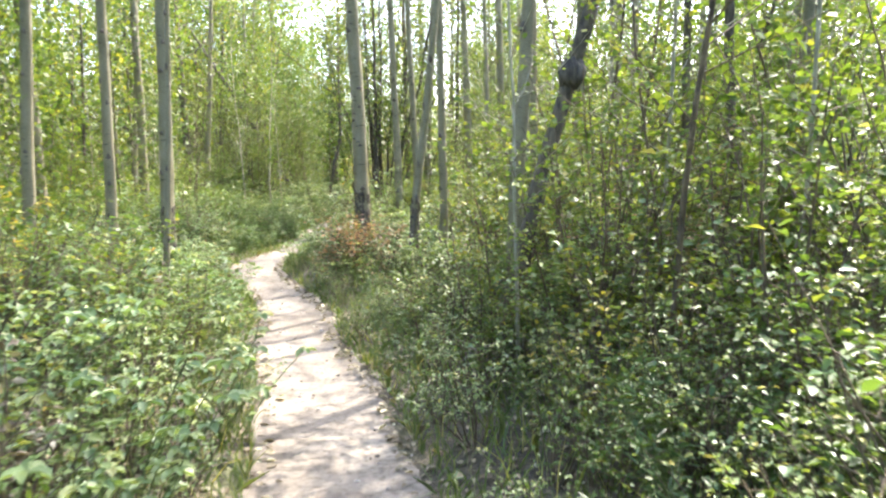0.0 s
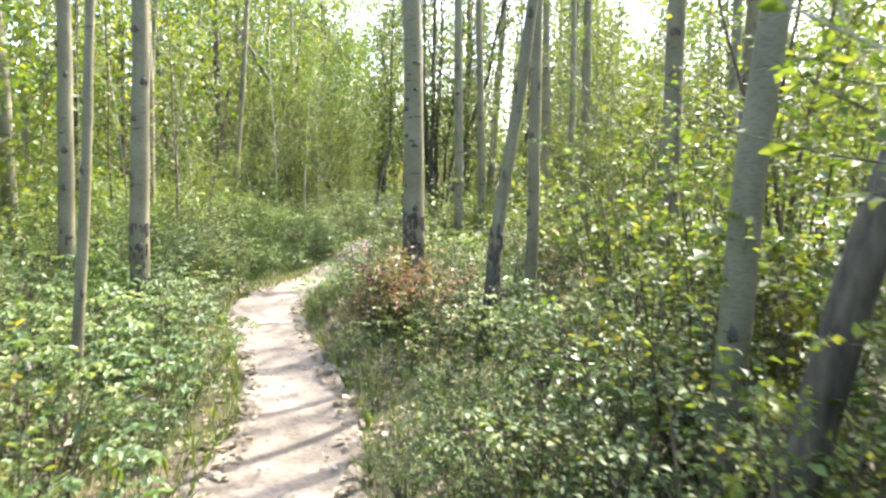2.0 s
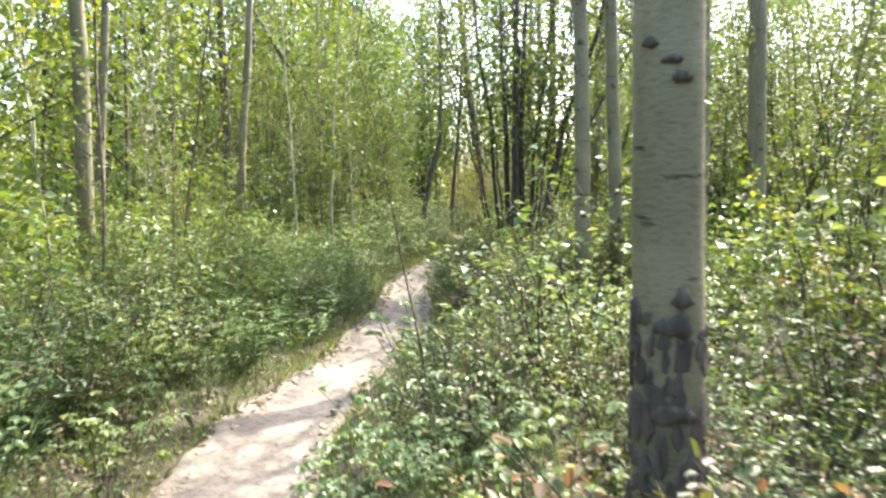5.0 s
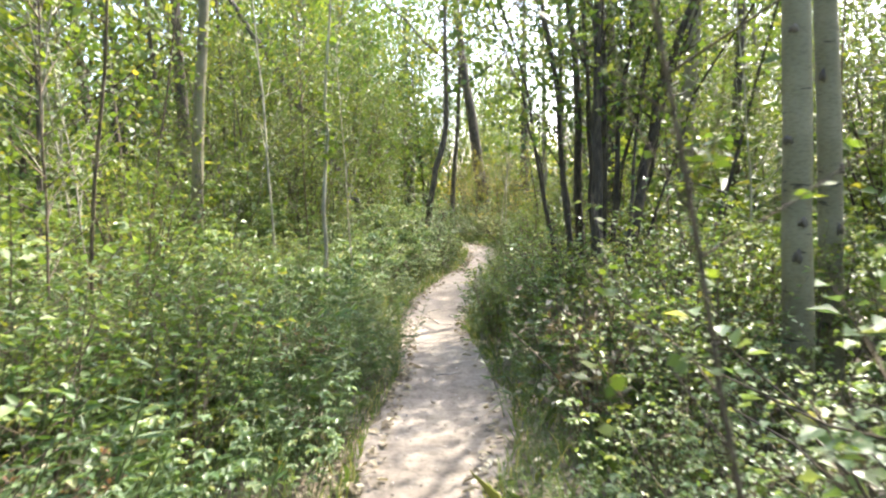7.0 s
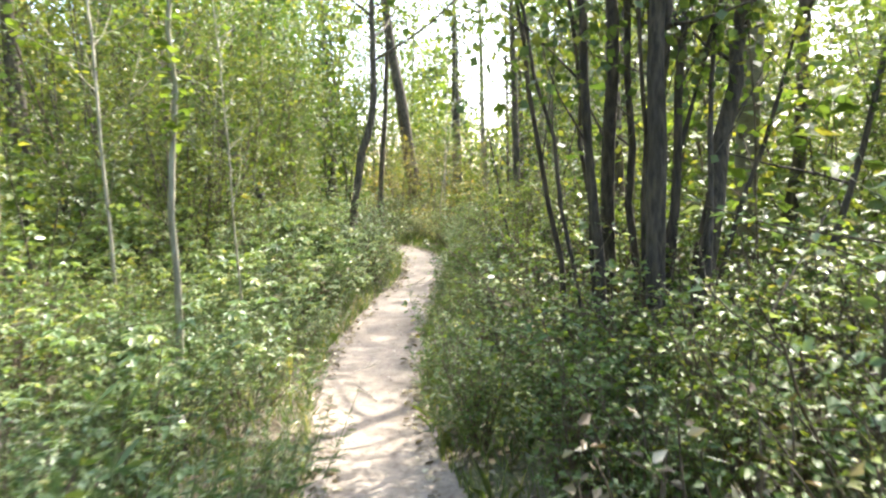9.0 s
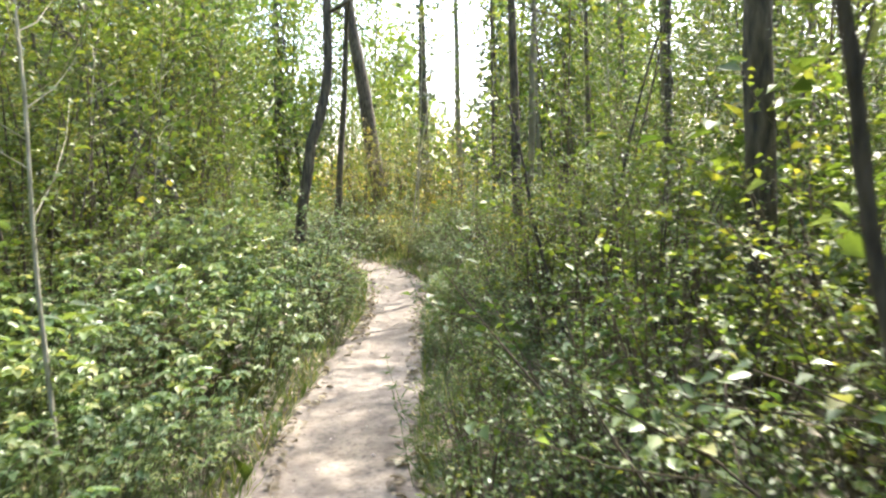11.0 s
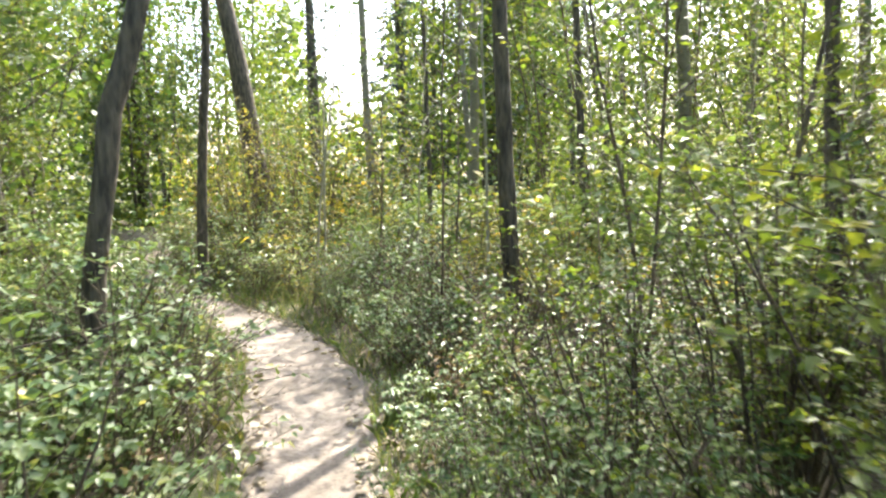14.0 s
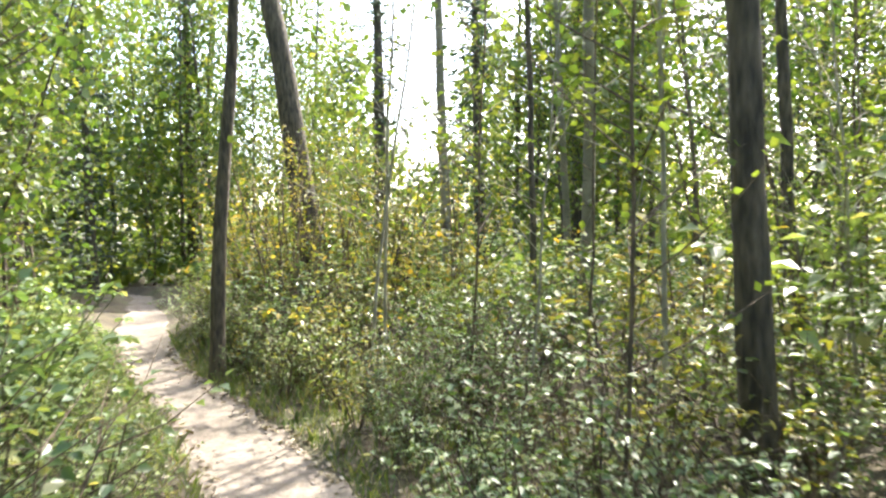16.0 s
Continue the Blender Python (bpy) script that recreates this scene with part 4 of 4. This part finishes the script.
# unseen trees behind the start, added only to block light from that side
for _ in range(22):
    put(WOOD_TREES, -12 + 24 * rng.random(), -9 + 9 * rng.random(), .9 + .4 * rng.random(), tilt=2.5)

# pale trunks further back
BACK = []
for q in range(3):
    r, _, _ = aspen(0, 0, .075, [(0, 0, 0), (2, .04 * q - .05, 0), (4, .1 * q - .08, .05)], 12, "pale aspen trunk standing back in the wood", 5.2, 9, 5, 0, 6)
    r.location = (0, 0, 0)
    BACK.append(r)
for x, y in ((-6.6, 36.5), (-7.4, 32.6), (1.0, 18.5), (1.6, 17.6), (.7, 21.0), (2.6, 19.0), (3.6, 15.5), (4.8, 21.2), (4.4, 18), (-5.0, 14.5), (-6.2, 18.5), (-5.6, 21.5), (-4.8, 16.8), (-7.5, 15), (-9, 20), (3.6, 29.5), (2.6, 31), (.6, 34), (3.8, 28),
             (-.6, 37), (1.8, 38), (-6.5, 31), (-8.4, 35), (-9.0, 38.5), (5.5, 25), (6.5, 20), (5.2, 12.5), (4.2, 10), (5, 7.5), (-6.2, 12.2), (-5.2, 9.6), (-6.5, 8), (-4.6, 6.2), (7, 15), (8, 30), (6, 35)):
    put(BACK, x + .2 * rng.standard_normal(), y, .8 + .5 * rng.random(), tilt=2)


def spruce(height, label):
    root = empty("spruce_tree", 0, 0, label, "tree", "distant spruces", z=0.0)
    part("trunk", tube(np.array([(0, 0, -.1), (0, 0, height * .5), (0, 0, height)]), [.02 * height, .012 * height, .01], 8), BARK_GREY, root)
    blocks = []
    for z in np.arange(.1 * height, height * .98, .3):
        ln = (height - z) * .24 + .1
        for q in range(9):
            a = rng.random() * 2 * math.pi
            b = bend((0, 0, z), (math.cos(a), math.sin(a), -.1), ln * (.7 + .4 * rng.random()), -.15, 4, .06)
            blocks.append(spray(b, 14, .2, .1, out=.1, flat=True, width=.3, up=.6))
    fine("foliage", blocks, NEEDLES, root)
    return root


SPRUCE = [spruce(9.5, "dark slim spruce far back in the wood"), spruce(12, "dark slim spruce far back in the wood")]
for x, y, s in ((-9.8, 44, .9), (-1.0, 47, 1), (-8.2, 41, .8), (3.5, 43, 1), (2.4, 50, 1.1), (-12, 48, 1.1), (6.5, 47, 1), (-6.6, 49.5, .95), (-8.3, 45.5, .8), (1.5, 45, 1), (-9.6, 47.5, .9)):
    put(SPRUCE, x, y, s, tilt=1)
MODELS += SPRUCE + BACK

# the models themselves take places in the wood, like their copies
for q, m in enumerate(MODELS):
    x, y = (-9.5 - 1.1 * (q % 5), 8 + 1.6 * q) if q % 2 else (7.5 + 1.1 * (q % 5), 8 + 1.6 * q)
    m.location = (x, y, gz(x, y))

for mat_name, blocks in JOINED.items():
    ob = new("undergrowth", mesh_of("undergrowth", blocks, bpy.data.materials[mat_name], False))
    tagged(ob, "dense leafy undergrowth back from the trail", "undergrowth", kind="stuff")

# low growth that covers the floor of the wood further out
n = 1700
cx, cy = -22 + 42 * rng.random(n), -8 + 60 * rng.random(n)
off = np.abs(cx - trail_x(cy))
ok = off > np.where((cy > 2) & (cy < 37), 4.6, 1.2)
cx, cy = cx[ok], cy[ok]
per = 46
rad = .35 + .5 * rng.random(len(cx))
x = np.repeat(cx, per) + np.repeat(rad, per) * rng.standard_normal(len(cx) * per) * .6
y = np.repeat(cy, per) + np.repeat(rad, per) * rng.standard_normal(len(cx) * per) * .6
z = ground_z(x, y) + np.repeat(.6 + .7 * rng.random(len(cx)), per) * rng.random(len(x)) ** .8
ok = np.abs(x - trail_x(y)) > .9
p = np.stack([x, y, z], 1)[ok]
L = .11 + .1 * rng.random(len(p))
low = new("undergrowth", mesh_of("undergrowth", [leaves(p, rng.standard_normal(p.shape) * [1, 1, .4], L, L * .75, flat=True, up=.7)], LEAF_GREEN, False))
tagged(low, "low leafy growth on the floor of the wood", "undergrowth", kind="stuff")

# far wood, closing the view all round
n = 250000
a = rng.random(n) * 2 * math.pi
r = 26 + 26 * rng.random(n)
h = 11.5 * rng.random(n) ** 1.5
lumps = np.sin(a * 23) + np.sin(a * 41 + 1) + np.sin(a * 9)
bearing = (a + math.pi) % (2 * math.pi) - math.pi
gap = 4.2 * np.exp(-((bearing - .08) / .06) ** 4) + 1.8 * np.exp(-((bearing + .09) / .03) ** 4) + 3.5 * np.exp(-((bearing - .44) / .06) ** 4)
keep = h < np.maximum(7.0 + 1.7 * lumps - gap, 2.6)
a, r, h = a[keep], r[keep], h[keep]
p = np.stack([-2 + r * np.sin(a), 22 + r * np.cos(a), h], 1)
p = p[np.abs(p[:, 0] - trail_x(p[:, 1])) > .8]
L = .24 + .26 * rng.random(len(p))
far = new("far_foliage", mesh_of("far_foliage", [leaves(p, rng.standard_normal(p.shape), L, L * .8, flat=True, up=.3)], LEAF_ASPEN, False))
tagged(far, "distant sunlit foliage of the surrounding wood", "foliage", kind="stuff")

# ---------------------------------------------------------------- grass, litter, pebbles, twigs
n = 26000
y = 2.5 + 34 * rng.random(n)
s = np.where(rng.random(n) < .5, -1, 1)
o = .02 + 1.5 * rng.random(n) ** 2
x = trail_x(y) + s * (trail_half(y) + o)
h = (.12 + .3 * rng.random(n)) * np.clip(.4 + o, .4, 1)
p = np.stack([x, y, ground_z(x, y) - .01], 1)
d = unit(np.stack([.35 * rng.standard_normal(n), .35 * rng.standard_normal(n), np.ones(n)], 1))
sd = unit(np.cross(d, rng.standard_normal((n, 3)))) * .0032
tip = p + d * h[:, None] + np.stack([.25 * h * rng.standard_normal(n), .25 * h * rng.standard_normal(n), -.06 * h], 1)
midp = p + d * h[:, None] * .55
v = np.stack([p - sd, p + sd, midp + sd * .8, tip, midp - sd * .8], 1).reshape(-1, 3)
grass = new("grass", mesh_of("grass", [(v, np.arange(n * 5).reshape(n, 5))], GRASS, False))
tagged(grass, "thin grass blades along the trail edge", "grass", kind="stuff")

n = 18000
y = 2.5 + 33 * rng.random(n)
s = np.where(rng.random(n) < .5, -1, 1)
o = -.1 + 2.5 * rng.random(n) ** 1.5
x = trail_x(y) + s * (trail_half(y) + o)
p = np.stack([x, y, np.maximum(ground_z(x, y), np.where(o < .08, .022, -1)) + .008], 1)
d = rng.standard_normal((n, 3)) * [1, 1, .12]
L = .03 + .035 * rng.random(n)
litter = new("leaf_litter", mesh_of("leaf_litter", [leaves(p, d, L, L * .7, up=.85)], LEAF_DEAD, False))
tagged(litter, "dry brown fallen leaves on the soil", "leaf litter", kind="stuff")

n = 1600
y = 3 + 32 * rng.random(n)
w = rng.random(n) * 2 - 1
x = trail_x(y) + np.sign(w) * np.abs(w) ** .6 * trail_half(y) * .98
q = np.array([(1, 0, 0), (0, 1, 0), (-1, 0, 0), (0, -1, 0), (.1, .1, .8), (0, 0, -.6)])
r = .004 + .012 * rng.random(n) ** 3
v = (np.stack([x, y, np.full(n, .015)], 1)[:, None] + r[:, None, None] * q[None] * (1 + .3 * rng.standard_normal((n, 6, 3)))).reshape(-1, 3)
fc = np.array([(0, 1, 4), (1, 2, 4), (2, 3, 4), (3, 0, 4), (1, 0, 5), (2, 1, 5), (3, 2, 5), (0, 3, 5)])
pebbles = new("pebbles", mesh_of("pebbles", [(v, (np.arange(n)[:, None, None] * 6 + fc[None]).reshape(-1, 3))], PEBBLE, False))
tagged(pebbles, "small stones and crumbs on the dirt", "pebbles", kind="stuff")


def twig(x, y, turn, length, label="small dry twig lying on the trail", forks=2, r=.005):
    root = empty("twig", x, y, label, "twig", z=.02)
    root.rotation_euler = (0, 0, radians(turn))
    b = bend((-length / 2, 0, .004), (1, 0, .02), length, 0, 6, .1)
    b[:, 2] = np.abs(b[:, 2]) * .4 + .002
    part("stick", tube(b, np.linspace(r, r * .5, 7), 5), WOOD_DEAD, root)
    for _ in range(forks):
        p, t = along(b, np.array([.3 + .5 * rng.random()]))
        c = bend(p[0], t[0] + [0, rng.standard_normal() * .8, .5], length * .35, .2, 3, .1)
        part("side_twig", tube(c, np.linspace(r * .6, r * .3, 4), 4), WOOD_DEAD, root)


for x, y, turn, ln in ((-2.33, 21.2, 60, .3), (-2.28, 20.6, 110, .35), (-2.0, 20.4, 80, .22), (-2.25, 25.35, 28, .6), (-1.5, 12.4, 30, .22), (-1.9, 18.3, 10, .2), (-.2, 8.7, 40, .2), (-2.2, 27.2, 75, .4), (-2.3, 28.0, 20, .3), (-2.2, 26.6, 100, .25), (-1.95, 29.2, 50, .25), (-2.4, 28.8, 140, .22)):
    twig(x, y, turn, ln)


def log_piece(x, y, z, heading, length, r, label):
    root = empty("fallen_branch", x, y, label, "fallen branch")
    root.location.z += z
    root.rotation_euler = (0, 0, radians(heading))
    b = bend((-length / 2, 0, .05), (1, 0, .08), length, 0, 8, .06)
    part("log", tube(b, np.linspace(r, r * .6, 9), 9, .05), WOOD_DEAD, root)
    for q in range(3):
        p, t = along(b, np.array([.25 + .22 * q]))
        c = bend(p[0], (rng.standard_normal(), rng.standard_normal(), .8), .25 + .2 * rng.random(), 0, 3, .1)
        part("stub", tube(c, np.linspace(r * .3, r * .12, 4), 5), WOOD_DEAD, root)


log_piece(2.5, 6.6, .1, -50, 1.6, .05, "weathered grey fallen branch in the brush")
log_piece(2.0, 7.6, .15, 20, 1.8, .035, "weathered grey fallen branch in the brush")
log_piece(-.6, 27.9, .05, -35, 1.5, .035, "weathered grey fallen branch under the tree")
log_piece(.7, 27.4, .05, 20, 1.7, .045, "weathered grey fallen branch under the tree")
log_piece(-3.6, 19.0, .05, 15, 1.4, .04, "weathered grey fallen branch in the grass")

# leaning stems of the thicket
for x, y, dx, dz, r in ((-.82, 23.58, 1.9, 2.0, .022), (-.85, 23.6, -.4, 1.6, .016), (-.7, 23.9, .5, 2.2, .014)):
    e = empty("leaning_shrub", x, y, "dark bare stem leaning out of the thicket", "shrub")
    b = bend((0, 0, -.05), (dx, .1, dz), math.hypot(dx, dz) * 1.15, 0, 8, .04)
    part("stem", tube(b, np.linspace(r, r * .5, 9), 7, .05), BARK_WILLOW, e)
    part("foliage", [spray(b, 90, .05, .45, flat=True)], LEAF_WILLOW, e, smooth=False)
nest = empty("dead_leaf_bunch", -4.05, 18.35, "dark brown bunch of dead leaves caught on a stalk", "dead leaves")
part("stalk", tube(np.array([(0, 0, -.05), (.01, 0, .3), (0, 0, .55)]), [.006, .005, .004], 5), STEM_BROWN, nest)
p = rng.standard_normal((70, 3)) * .045 + [0, 0, .5]
part("leaves", [leaves(p, rng.standard_normal((70, 3)), .07, .05, up=.2)], BARK_BLACK, nest, smooth=False)
